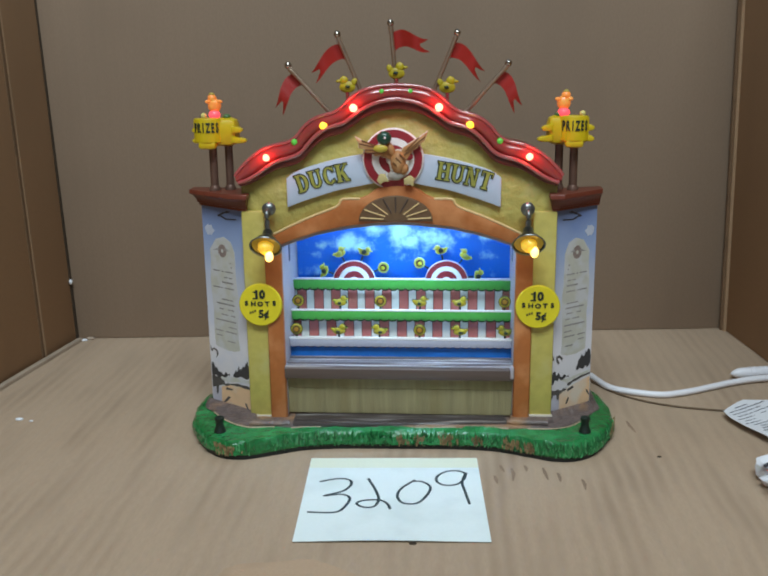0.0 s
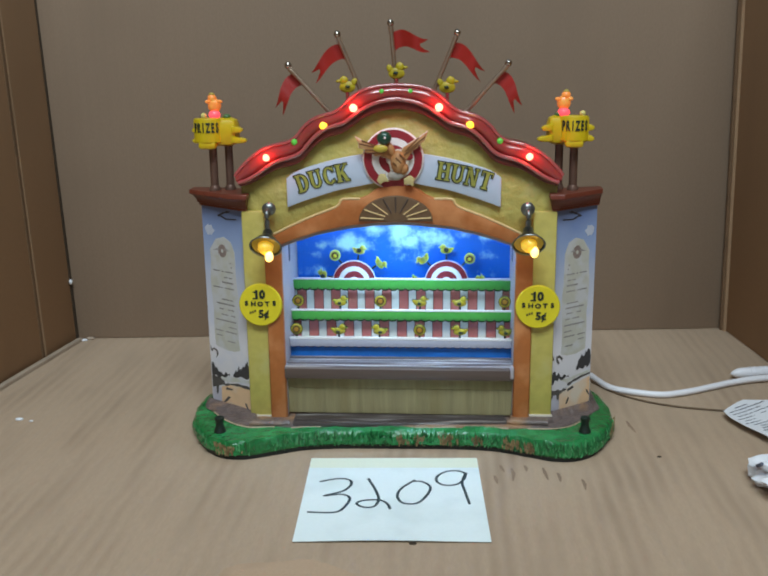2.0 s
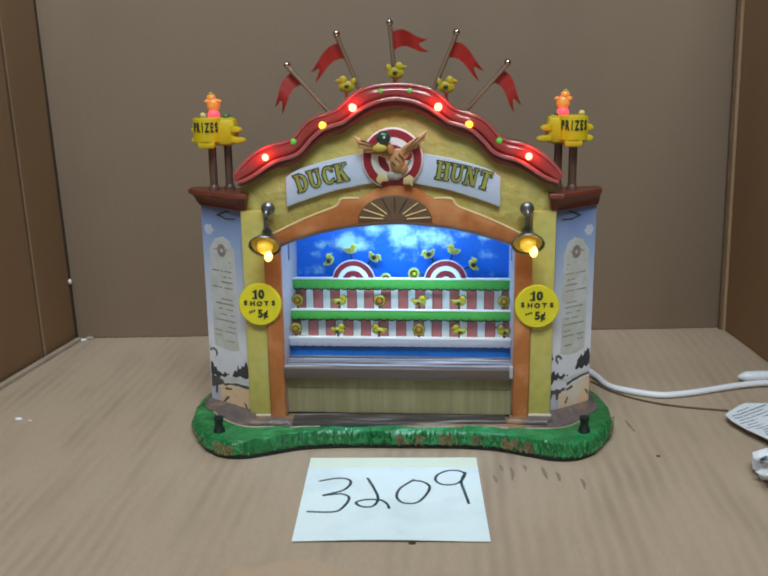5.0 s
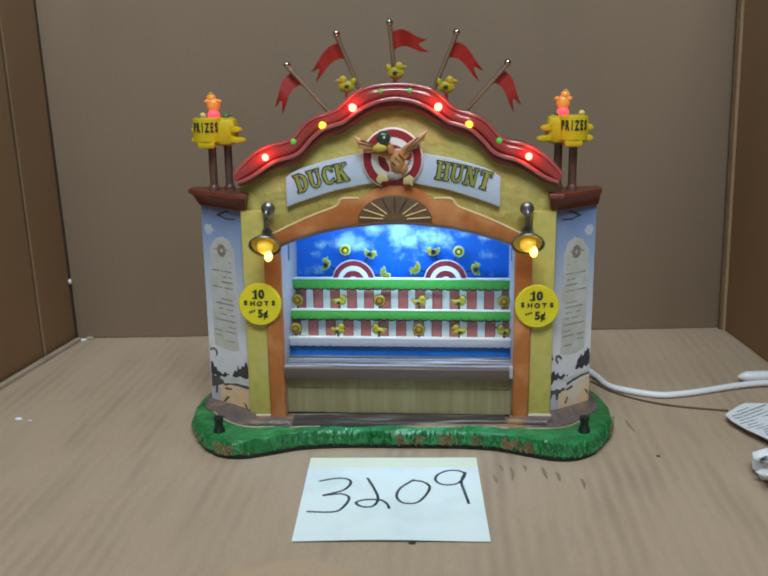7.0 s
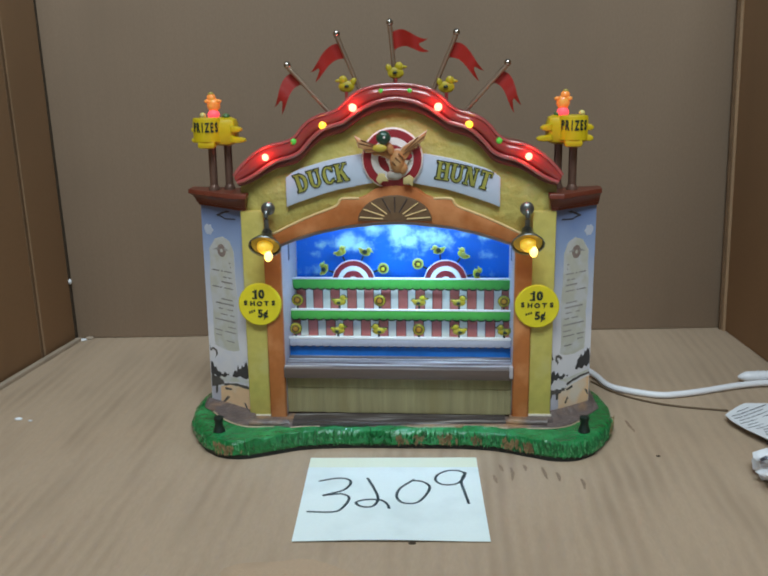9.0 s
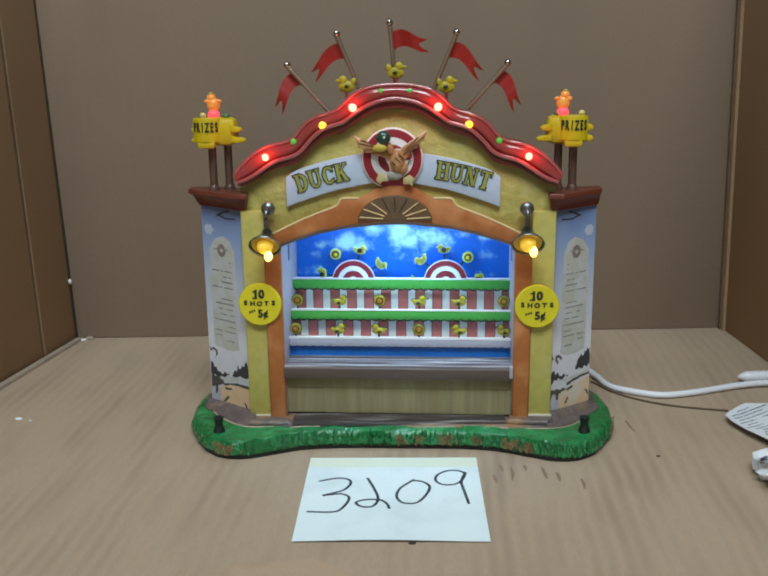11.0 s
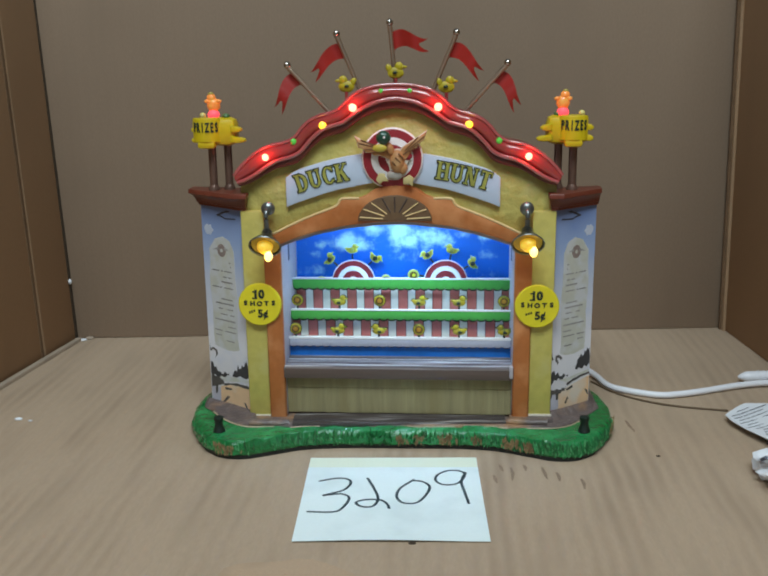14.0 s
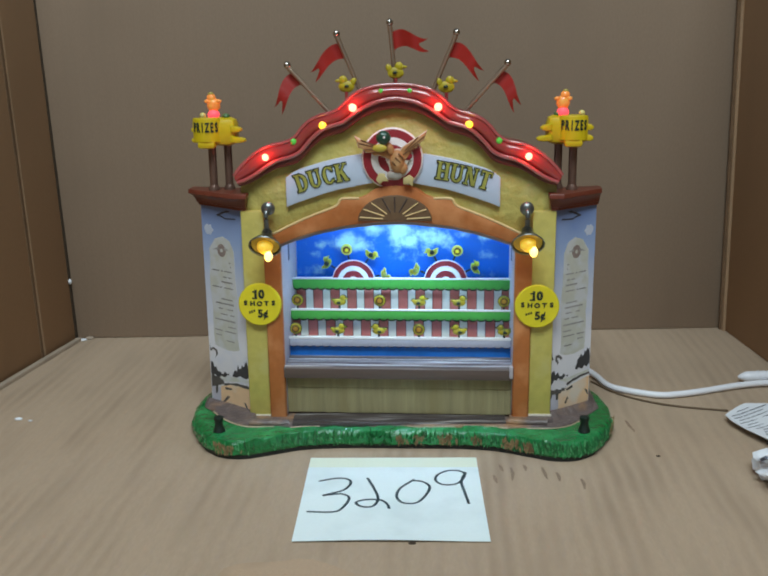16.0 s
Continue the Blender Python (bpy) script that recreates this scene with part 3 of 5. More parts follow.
def decal(name, pts, material, s, lift, label=""):
    """A thin printed shape on a slanted panel: u from 0 (front edge) to 1 (outer edge), z in millimetres."""
    bm = bmesh.new()
    def place(u, z, h):
        edge = Vector((OUTER[s], 16.0)) - PA
        p = PA + edge * u + Vector((edge.y, -edge.x)).normalized() * h
        return mm((s * p.x, p.y, z))
    low = [bm.verts.new(place(u, z, -0.5)) for u, z in pts]
    top = [bm.verts.new(place(u, z, lift)) for u, z in pts]
    bm.faces.new(top)
    n = len(pts)
    for i in range(n):
        bm.faces.new((low[i], low[(i + 1) % n], top[(i + 1) % n], top[i]))
    return part(name, bm, material, stall, label, False)


def bar(s, u0, u1, z, h=0.45, m=None):
    decal("print_line", [(u0, z), (u1, z), (u1, z + h), (u0, z + h)], m or M_MURALDARK, s, 0.16)


M_FAINT = mat("faint_print", (0.31, 0.30, 0.29), 0.6, 0, 900, 0.3)
M_BUSH = mat("printed_brown_black", (0.10, 0.09, 0.085), 0.55, 0, 700, 0.5)
M_WATERPRINT = mat("mural_lilac", (0.52, 0.50, 0.58), 0.5, 0, 300, 0.25)
for s in (-1, 1):
    decal("parchment", [(0.26 + 0.02 * math.sin(z), z) for z in (41, 46, 52, 60, 68, 76, 84, 90)] + [(0.36, 95.0), (0.52, 97.0), (0.70, 95.5)] + [(0.86 + 0.02 * math.cos(z), z) for z in (90, 84, 76, 68, 60, 52, 46, 41)] + [(0.6, 39.5), (0.4, 39.8)], M_PARCH, s, 0.08, "faded cream notice sheet")
    for z0, spans in ((84.0, ((0.36, 0.40),)), (79.5, ((0.34, 0.52), (0.56, 0.60), (0.64, 0.80))), (74.0, ((0.34, 0.60),)), (71.2, ((0.34, 0.54), (0.60, 0.64), (0.66, 0.82))),
                      (63.0, ((0.34, 0.76),)), (60.4, ((0.36, 0.50), (0.60, 0.70))), (54.5, ((0.32, 0.80),)), (51.5, ((0.32, 0.50),)), (49.0, ((0.32, 0.58), (0.64, 0.82))), (46.5, ((0.66, 0.80),)), (82.0, ((0.35, 0.38),)), (76.6, ((0.36, 0.44), (0.47, 0.55))), (65.4, ((0.36, 0.62),)), (57.6, ((0.34, 0.44), (0.50, 0.66))), (44.2, ((0.36, 0.54),))):
        for u0, u1 in spans:
            bar(s, u0, u1, z0, 0.75 if z0 in (74.0, 63.0, 54.5) else 0.6, M_FAINT)
    # crest on the notice
    ring = [(0.56 + 0.10 * math.cos(i / 14 * 2 * math.pi), 90.0 + 3.2 * math.sin(i / 14 * 2 * math.pi)) for i in range(14)]
    decal("crest", ring, mat("crest_brown", (0.26, 0.20, 0.18), 0.6, 0, 900, 0.5), s, 0.13, "small brown printed crest")
    decal("crest_centre", [(0.56 + (u - 0.56) * 0.3, 90 + (z - 90) * 0.3) for u, z in ring], M_PARCH, s, 0.17)
    decal("crest_wing", [(0.38, 90.4), (0.5, 91.6), (0.5, 90.2)], M_FAINT, s, 0.17)
    decal("crest_wing", [(0.62, 90.2), (0.78, 89.8), (0.64, 91.4)], M_FAINT, s, 0.17)
    decal("print_cloud", [(0.84 + 0.10 * math.cos(i / 12 * 2 * math.pi) * (1 + 0.25 * math.sin(i * 2.3)), 99.5 + 2.6 * math.sin(i / 12 * 2 * math.pi) * (1 + 0.2 * math.cos(i * 3.1))) for i in range(12)],
          mat("mural_cloud", (0.50, 0.55, 0.66), 0.5, 0, 300, 0.15), s, 0.10)
    # string of birds
    bird = [(0.20, 106.0), (0.44, 105.6), (0.58, 107.0), (0.56, 107.5), (0.44, 106.2), (0.20, 106.5)]
    decal("bird_line", bird, M_MURALDARK, s, 0.16)
    decal("bird_line", [(0.58, 107.2), (0.46, 108.6), (0.34, 109.4), (0.34, 109.9), (0.47, 109.2), (0.62, 107.6)], M_MURALDARK, s, 0.16)
    for u, z in ((0.60, 107.1), (0.50, 108.4), (0.40, 109.3)):
        decal("bird", [(u - 0.035, z), (u, z - 0.5), (u + 0.035, z + 0.2), (u, z + 0.7)], M_MURALDARK, s, 0.2)

# printed landscapes at the feet of the panels
SCENERY = {-1: (
    ("sand_bank", M_SAND, 0.06, ((0.76, 19.4), (0.44, 22.5), (0.02, 22.2), (0.02, 8), (0.48, 8), (0.79, 8))),
    ("shore", M_PARCH, 0.07, ((0.81, 24.3), (0.55, 25.9), (0.01, 26.8), (0.01, 25.3), (0.31, 24.4), (0.62, 22.6))),
    ("water_edge", M_WATERPRINT, 0.07, ((0.99, 17.8), (0.76, 18.8), (0.78, 8), (0.99, 8))),
    ("pine_clump", M_MURALDARK, 0.12, ((0.46, 26.5), (0.42, 28.8), (0.34, 30.1), (0.32, 32.7), (0.29, 30.9), (0.24, 32.0), (0.16, 33.7), (0.12, 35.7), (0.08, 34.0), (0.03, 32.5), (0.02, 27.5), (0.18, 27.0))),
    ("pine_clump", M_MURALDARK, 0.12, ((0.98, 29.5), (0.95, 31.3), (0.88, 28.6), (0.8, 26.9), (0.68, 26.1), (0.55, 27.2), (0.54, 26.3), (0.68, 24.8), (0.84, 24.1), (0.98, 24.8))),
    ("bush", M_BUSH, 0.14, ((0.98, 24.2), (0.84, 24.1), (0.69, 23.0), (0.67, 20.8), (0.82, 19.7), (0.85, 15.1), (0.89, 14.8), (0.89, 18.5), (0.98, 17.9))),
    ("path_edge", M_BUSH, 0.12, ((0.67, 21.3), (0.43, 23.0), (0.19, 23.4), (0.02, 23.0), (0.02, 21.9), (0.25, 21.9), (0.46, 21.8), (0.67, 20.2))),
    ("reed", M_BUSH, 0.12, ((0.65, 19.6), (0.49, 19.8), (0.5, 18.8), (0.65, 18.3))),
    ("reed", M_BUSH, 0.12, ((0.61, 15.1), (0.54, 15.1), (0.68, 11.2), (0.73, 11.1))),
    ("reed", M_BUSH, 0.12, ((0.21, 14.0), (0.17, 14.2), (0.12, 11.3), (0.16, 11.0))),
    ("bird_line", M_BUSH, 0.12, ((0.98, 40.4), (0.96, 37.9), (0.9, 39.3), (0.81, 38.3), (0.79, 36.3), (0.86, 33.8), (0.83, 35.8), (0.84, 37.6), (0.9, 38.5), (0.95, 36.9), (0.98, 37.8)))),
    1: (
    ("sand_bank", M_SAND, 0.06, ((0.24, 20.5), (0.5, 23.4), (0.99, 26.3), (0.99, 9), (0.26, 9))),
    ("shore", M_PARCH, 0.07, ((0.28, 27.8), (0.49, 28.0), (0.99, 29.6), (0.99, 28.3), (0.73, 27.6), (0.44, 25.6))),
    ("water_edge", M_WATERPRINT, 0.07, ((0.02, 23.3), (0.26, 20.8), (0.26, 9), (0.02, 9))),
    ("pine_clump", M_MURALDARK, 0.12, ((0.64, 31.2), (0.68, 34.5), (0.74, 37.2), (0.84, 37.6), (0.91, 39.8), (0.96, 40.2), (0.99, 36.8), (0.99, 32.2), (0.91, 31.2), (0.78, 30.9))),
    ("pine_clump", M_MURALDARK, 0.12, ((0.01, 31.3), (0.08, 31.6), (0.13, 33.3), (0.18, 30.8), (0.32, 29.5), (0.46, 29.4), (0.47, 28.4), (0.28, 28.0), (0.16, 28.5), (0.08, 26.4), (0.02, 26.0))),
    ("path_edge", M_BUSH, 0.12, ((0.44, 25.1), (0.55, 26.1), (0.73, 27.4), (0.95, 28.1), (0.99, 28.2), (0.99, 27.2), (0.86, 26.9), (0.62, 25.5), (0.46, 23.9))),
    ("bush", M_BUSH, 0.14, ((0.02, 24.0), (0.17, 23.2), (0.32, 22.7), (0.45, 23.2), (0.38, 21.6), (0.26, 20.8), (0.25, 17.9), (0.2, 18.2), (0.19, 20.7), (0.12, 21.2), (0.08, 18.9), (0.03, 19.2))),
    ("reed", M_BUSH, 0.12, ((0.43, 22.1), (0.57, 23.5), (0.6, 22.3), (0.46, 21.2))),
    ("reed", M_BUSH, 0.12, ((0.41, 15.1), (0.47, 18.3), (0.5, 17.4), (0.44, 14.7))),
    ("reed", M_BUSH, 0.12, ((0.89, 19.6), (0.94, 19.3), (0.99, 16.6), (0.97, 16.3))),
    ("bird_line", M_BUSH, 0.12, ((0.04, 43.4), (0.07, 43.7), (0.08, 41.2), (0.12, 38.8), (0.08, 38.7), (0.04, 41.4))),
    ("bird_line", M_BUSH, 0.12, ((0.16, 40.3), (0.23, 40.9), (0.32, 38.9), (0.29, 37.8), (0.23, 39.6), (0.19, 39.2), (0.24, 36.9), (0.21, 36.0), (0.16, 38.3))))}
def ragged(shape, high, n=3):
    """A printed outline with a brushy edge."""
    out = []
    for (u0, z0), (u1, z1) in zip(shape, shape[1:] + shape[:1]):
        for k in range(n):
            t = k / n
            tooth = (high if k % 2 else -0.3 * high) * rnd.uniform(0.3, 1.0) if k else 0.0
            out.append((min(0.995, max(0.005, u0 + (u1 - u0) * t)), max(8.0, z0 + (z1 - z0) * t + tooth)))
    return out


for s in (-1, 1):
    for name_, m_, lift_, shape in SCENERY[s]:
        decal(name_, ragged(shape, {"pine_clump": 1.6, "bush": 0.7, "path_edge": 0.35}.get(name_, 0.12)), m_, s, lift_, {"pine_clump": "printed dark pines", "sand_bank": "printed sandy bank"}.get(name_, ""))

# front wall with its arched opening
WALLTOP = mirror_points([(0, 163), (10, 160.5), (18, 155.5), (26, 150.5), (33, 148.5), (40, 142), (47, 136.5), (57, 133.5), (64, 128.5), (72, 124.5), (72.8, 124)])
OPEN_HALF = [(0, 105.2), (13, 104.8), (25, 103.2), (38, 100.4), (47, 97.6), (54.2, 95.4)]
opening = mirror_points([(p.x, p.y) for p in smooth_line(OPEN_HALF, 4)])
wall_outline = [(-72.8, 10.4)] + WALLTOP + [(72.8, 10.4), (57.5, 10.4), (57.5, 95.0)] + [(x, z + 1.0) for x, z in reversed(opening)] + [(-57.5, 95.0), (-57.5, 10.4)]
part("front_wall", prism(wall_outline, 0.0, 9.0, 0.5), M_YELLOW, stall, "ochre yellow textured stucco front with an arched opening")
for s in (-1, 1):
    part("corner_post", box(*sorted((s * 62.0, s * 72.9)), -3.0, 0.2, 8.0, 111.2, 0.9), M_YPOST, stall, "ochre stucco corner post")
    part("door_post", prism([(s * 54.4, 8.0), (s * 62.4, 8.0), (s * 62.4, 100.5), (s * 54.4, 95.2)], -4.6, 0.3, 0.8), M_ORANGE, stall, "terracotta orange post")
    part("post_foot", box(*sorted((s * 53.5, s * 74.0)), -6.6, 0.2, 7.5, FOOT[s] + 0.4, 0.8), M_STONE, stall)
    part("post_sill", box(*sorted((s * 62.2, s * 73.4)), -3.7, -2.6, FOOT[s], FOOT[s] + 1.3, 0.3), M_CREAM, stall, "cream line at the foot of the post")
    part("reveal", box(*sorted((s * 54.2, s * 57.4)), -2.6, 34.0, 10.6, 95.2, 0.3), M_LILAC, stall, "pale lilac-grey inner side of the opening")
    part("reveal_head", box(*sorted((s * 54.4, s * 57.2)), 9.2, 34.0, 95.3, 106.7), M_LILAC, stall)
    part("reveal_print", box(*sorted((s * 53.9, s * 54.15)), 14, 17, 84, 94, 0), M_PRINT, stall, "small dark print on the inner side")
# orange arch with stepped head, gilt edge and shell
ARCH_HALF = [(0, 124.0), (5, 123.4), (10, 121.2), (13.5, 118.6), (17, 117.2), (25.0, 117.0), (26.4, 115.0), (29, 113.0), (38, 109.6), (48, 105.2), (57.5, 100.6), (62.4, 98.0)]
arch_in = [(0, 106.4), (5, 106.3), (10, 106.0), (13.5, 105.6), (17, 105.2), (25.0, 104.2), (26.4, 103.9), (29, 103.4), (38, 101.4), (48, 98.2), (54.4, 95.6), (54.6, 95.4)]
part("arch", band(mirror_points(ARCH_HALF), mirror_points(arch_in), -4.8, 0.3, 0.9), M_ORANGE, stall, "terracotta orange arch with a stepped head")
for s in (-1, 1):
    part("gilt_edge", tube(smooth_line([(s * x, -4.4, z + 0.1) for x, z in ARCH_HALF[4:-1]], 3), 0.55, 8), M_GOLDEDGE, stall, "pale worn gold edge")
lo = [(x, z - 0.2) for x, z in mirror_points(arch_in)]
part("arch_soffit", band([(x, z + 1.6) for x, z in lo], [(x, z - 1.3) for x, z in lo], -3.0, 4.0), M_LILAC, stall, "pale lilac underside of the arch")
fan = [(17.0 * math.cos(a), 107.0 + 11.8 * math.sin(a)) for a in [math.pi * k / 20 for k in range(21)]]
part("shell", prism([(x - 0.6, z) for x, z in fan], -6.0, -4.4, 0.5), mat("brown_shell_paint", (0.16, 0.095, 0.05), 0.45, 0.2, 300, 0.25), stall, "brown scallop shell ornament")
for k in range(9):
    a = math.pi * (k + 0.35) / 8.7
    part("shell_rib", rod((-0.6 + 5.5 * math.cos(a), -6.1, 107.6 + 3.6 * math.sin(a)), (-0.6 + 16.2 * math.cos(a), -6.2, 107.4 + 10.8 * math.sin(a)), 0.3, None, 8),
         M_GOLDEDGE if k in (0, 1, 2, 6, 7, 8) else M_EDGEWOOD, stall, "gilt rib" if k in (0, 1, 2, 6, 7, 8) else "")

# red roof trim
ROOF_TOP = [(0, 168.2), (8, 167.6), (15, 165.9), (20.5, 162.6), (24.5, 158.6), (28.5, 156.2), (33.5, 155.0), (38.5, 152.8), (42.5, 149.4), (45.5, 145.6), (50, 143.0), (56, 141.8), (62, 139.6), (67.5, 135.6), (71.8, 131.4), (74.6, 127.8)]
ROOF_LOW = [(0, 161.0), (8, 159.6), (14.5, 156.8), (19.5, 153.4), (23.5, 150.6), (27.5, 149.4), (32.0, 148.0), (36.5, 144.8), (40, 141.2), (43.5, 137.4), (48.0, 135.2), (54, 133.6), (59.5, 130.6), (64.5, 127.2), (69.0, 124.8), (72.8, 123.6)]
rt_ = mirror_points([(p.x, p.y) for p in smooth_line(ROOF_TOP, 3)])
rl_ = mirror_points([(p.x, p.y) for p in smooth_line(ROOF_LOW, 3)])
part("roof", band(rt_, [(x, z) for x, z in rl_], -3.6, 16.0, 0.6), M_REDTRIM, stall, "dark red wavy roof")
lip_ = [(x, z - 3.4 * (1 - (abs(x) / 78) ** 4)) for x, z in rl_]
part("roof_lip", band([(x, z + 0.8) for x, z in rl_], lip_, -4.0, 0.2, 0.7), M_REDTRIM, stall, "dark oxblood moulding under the red trim")


def swell(depth):
    """The swelling front face of the trim."""
    bm = bmesh.new()
    rows = []
    for k in range(7):
        t = k / 6
        bulge = math.sin(math.pi * t) ** 0.7
        rows.append([bm.verts.new(mm((a[0] + (b[0] - a[0]) * (0.06 + 0.76 * t), -3.5 - depth * bulge, a[1] + (b[1] - a[1]) * (0.06 + 0.76 * t)))) for a, b in zip(rt_, rl_)])
    for a, b in zip(rows, rows[1:]):
        for i in range(len(a) - 1):
            bm.faces.new((a[i], a[i + 1], b[i + 1], b[i]))
    return bm


part("light_channel", swell(2.2), M_CLEARRED, stall, "glossy translucent red channel with coloured bulbs")
part("trim_bead", tube([(x, -4.1, z - 0.1) for x, z in rt_], 0.8, 10), M_BEAD, stall, "shiny red upper bead")
part("trim_bead", tube([(x, -5.3, z + 1.1) for x, z in rl_], 0.95, 12), M_BEAD, stall, "shiny red lower bead")
for s in (-1, 1):
    for x, z, r, m_, lb in ((59.4, 136.2, 2.0, M_REDBULB, "lit red bulb"), (46.2, 143.2, 1.7, M_GRNBULB, "dim green bulb"), (32.8, 150.4, 2.1, M_YELBULB, "lit yellow bulb"),
                            (19.1, 158.2, 2.2, M_REDBULB, "lit red bulb"), (6.4, 165.3, 1.3, M_GRNBULB, "dim green bulb")):
        part("bulb", ball(s * x, -5.2, z, r * 0.85, 1, 0.8, 1), m_, stall, lb)

# name plaque with slab-serif letters on a bend
def slab_letter(ch, g, m, depth):
    """A western slab-serif capital in the plane of m, its strokes widened by g millimetres."""
    H, shapes = 4.1, []

    def rect(x0, x1, z0, z1):
        shapes.append([(x0 - g, z0 - g), (x1 + g, z0 - g), (x1 + g, z1 + g), (x0 - g, z1 + g)])

    def stem(x, w=0.85, low=-H, foot=True):
        rect(x - w, x + w, low, H)
        rect(x - w - 0.62, x + w + 0.62, H - 0.72, H)
        if foot:
            rect(x - w - 0.62, x + w + 0.62, -H, 0.72 - H)

    def arc(cx, cz, ro, ho, ri, hi, a0, a1):
        n = 14
        for k in range(n):
            q = [radians(a0 + (a1 - a0) * (k + e) / n) for e in (0, 1)]
            shapes.append([(cx + (ro + g) * math.cos(a), cz + (ho + g) * math.sin(a)) for a in q] + [(cx + (ri - g) * math.cos(a), cz + (hi - g) * math.sin(a)) for a in reversed(q)])

    def slant(x0, z0, x1, z1, w):
        shapes.append([(x0 - w - g, z0), (x0 + w + g, z0), (x1 + w + g, z1), (x1 - w - g, z1)])

    if ch == "D":
        stem(-1.5)
        arc(-0.7, 0, 3.4, H, 1.7, H - 0.85, -90, 90)
    elif ch == "U":
        stem(-1.7, 0.8, -1.3, False)
        stem(1.75, 0.5, -1.3, False)
        arc(0.0, -1.3, 2.5, 2.8, 0.95, 1.75, 180, 360)
    elif ch == "C":
        arc(0.2, 0, 2.8, H, 1.15, H - 0.85, 42, 318)
        rect(1.7, 2.4, 1.5, 3.9)
        rect(1.9, 2.4, -3.4, -1.9)
    elif ch == "K":
        stem(-1.6)
        slant(-0.8, -0.5, 1.9, H, 0.5)
        slant(2.0, -H, -0.1, 0.7, 0.9)
        rect(0.9, 2.9, H - 0.72, H)
        rect(0.9, 3.1, -H, 0.72 - H)
    elif ch == "H":
        stem(-1.7, 0.8)
        stem(1.7, 0.8)
        rect(-1.0, 1.0, -0.42, 0.42)
    elif ch == "N":
        stem(-1.85, 0.5)
        stem(1.85, 0.5, -H, False)
        slant(1.5, -H, -1.6, H, 0.85)
    else:
        stem(0.0)
        rect(-2.6, 2.6, H - 0.85, H)
        rect(-2.6, -2.05, H - 2.3, H)
        rect(2.05, 2.6, H - 2.3, H)
    bm = bmesh.new()
    for k, pts in enumerate(shapes):
        prism(pts, -depth / 2 - 0.015 * (k % 5), depth / 2, 0, bm)
    bmesh.ops.transform(bm, matrix=m, verts=bm.verts)
    return bm


UP = [(9, 137.6), (16, 137.0), (26, 135.2), (36, 132.6), (45, 129.6), (49.8, 126.4)]
LOW = [(9, 124.2), (16, 122.8), (26, 120.8), (36, 117.8), (45, 114.8), (49.8, 112.8)]
for s in (-1, 1):
    off = 2.6 if s > 0 else 1.2
    up = [(s * p.x - off, p.y) for p in smooth_line(UP, 4)]
    lw = [(s * p.x - off, p.y) for p in smooth_line(LOW, 4)]
    plaque = part("name_plaque", band(up, lw, -2.4, 0.2, 0.4), M_PLAQUE, stall, "pale blue-grey curved name plaque")
    word = "DUCK" if s < 0 else "HUNT"
    for k, ch in enumerate(word):
        d = (43.4 - 6.15 * k) if s < 0 else (21.4 + 6.35 * k)
        z = 131.4 - 0.00345 * d * d - 0.012 * d
        tilt = -s * -1 * math.degrees(math.atan(0.0069 * d + 0.012))
        m = at(s * d - 0.2, -2.6, z, tilt)
        part("letter_outline", slab_letter(ch, 0.36, m, 0.4), M_INK, plaque, "", False)
        part("letter", slab_letter(ch, -0.10, at(s * d - 0.05, -2.95, z - 0.05, tilt), 0.4), M_LETTER, plaque, "", False)

# round target with the flying duck
target = part("target", lathe([(13.2, 0), (13.9, 0.5), (13.9, 1.8), (13.2, 2.4)], pose(-1.6 * MM, -2.0 * MM, 135.3 * MM, 90), 40), M_WHITE, stall, "round red and white ringed target")
for r0, m_ in ((13.2, M_RED), (9.6, M_WHITE), (6.4, M_RED), (3.0, M_WHITE)):
    k = 2.4 + (13.2 - r0) * 0.03
    part("ring", lathe([(r0, k - 0.4), (r0, k + 0.25), (r0 - 0.3, k + 0.35)], pose(-1.6 * MM, -2.0 * MM, 135.3 * MM, 90), 40), m_, target)


body = ball(0.8, -7.4, 134.4, 4.2, 0.82, 0.7, 1.25, None, 16)
ball(3.2, -7.2, 131.4, 2.6, 0.9, 0.7, 1.0, body, 12)
part("body_edge", prism([(1.0 + 4.6 * math.cos(a) * (1 + 0.10 * math.sin(5 * a)), 133.6 + 6.4 * math.sin(a)) for a in [2 * math.pi * k / 28 for k in range(28)]], -6.6, -5.8, 0.2), M_CREAM, target, "cream outline")
for fx, fz, fl, fa in ((-1.4, 134.6, 2.6, -48), (0.0, 136.6, 3.4, -48), (1.6, 138.2, 3.2, -48)):
    part("feather", rod((fx, -10.5, fz), (fx + fl * math.cos(radians(fa)), -9.9, fz + fl * math.sin(radians(fa))), 0.34, None, 6), M_QUILL, target)
part("duck_body", body, M_FUR, target, "tan body of a flying duck relief")
part("duck_neck", ball(-2.4, -8.2, 140.2, 2.2, 0.8, 0.7, 1.5, None, 12, pose(0, 0, 0, 0, -25, 0)), M_FUR, target)
WING_R = [(1, 137), (3, 140.5), (6.5, 142.8), (10.5, 145.2), (13.8, 147.4), (13.2, 145.4), (12.4, 143.4), (10.6, 142.2), (9.6, 140.4), (7.6, 139.6), (6.6, 138.0), (5.4, 136.2), (3, 134)]
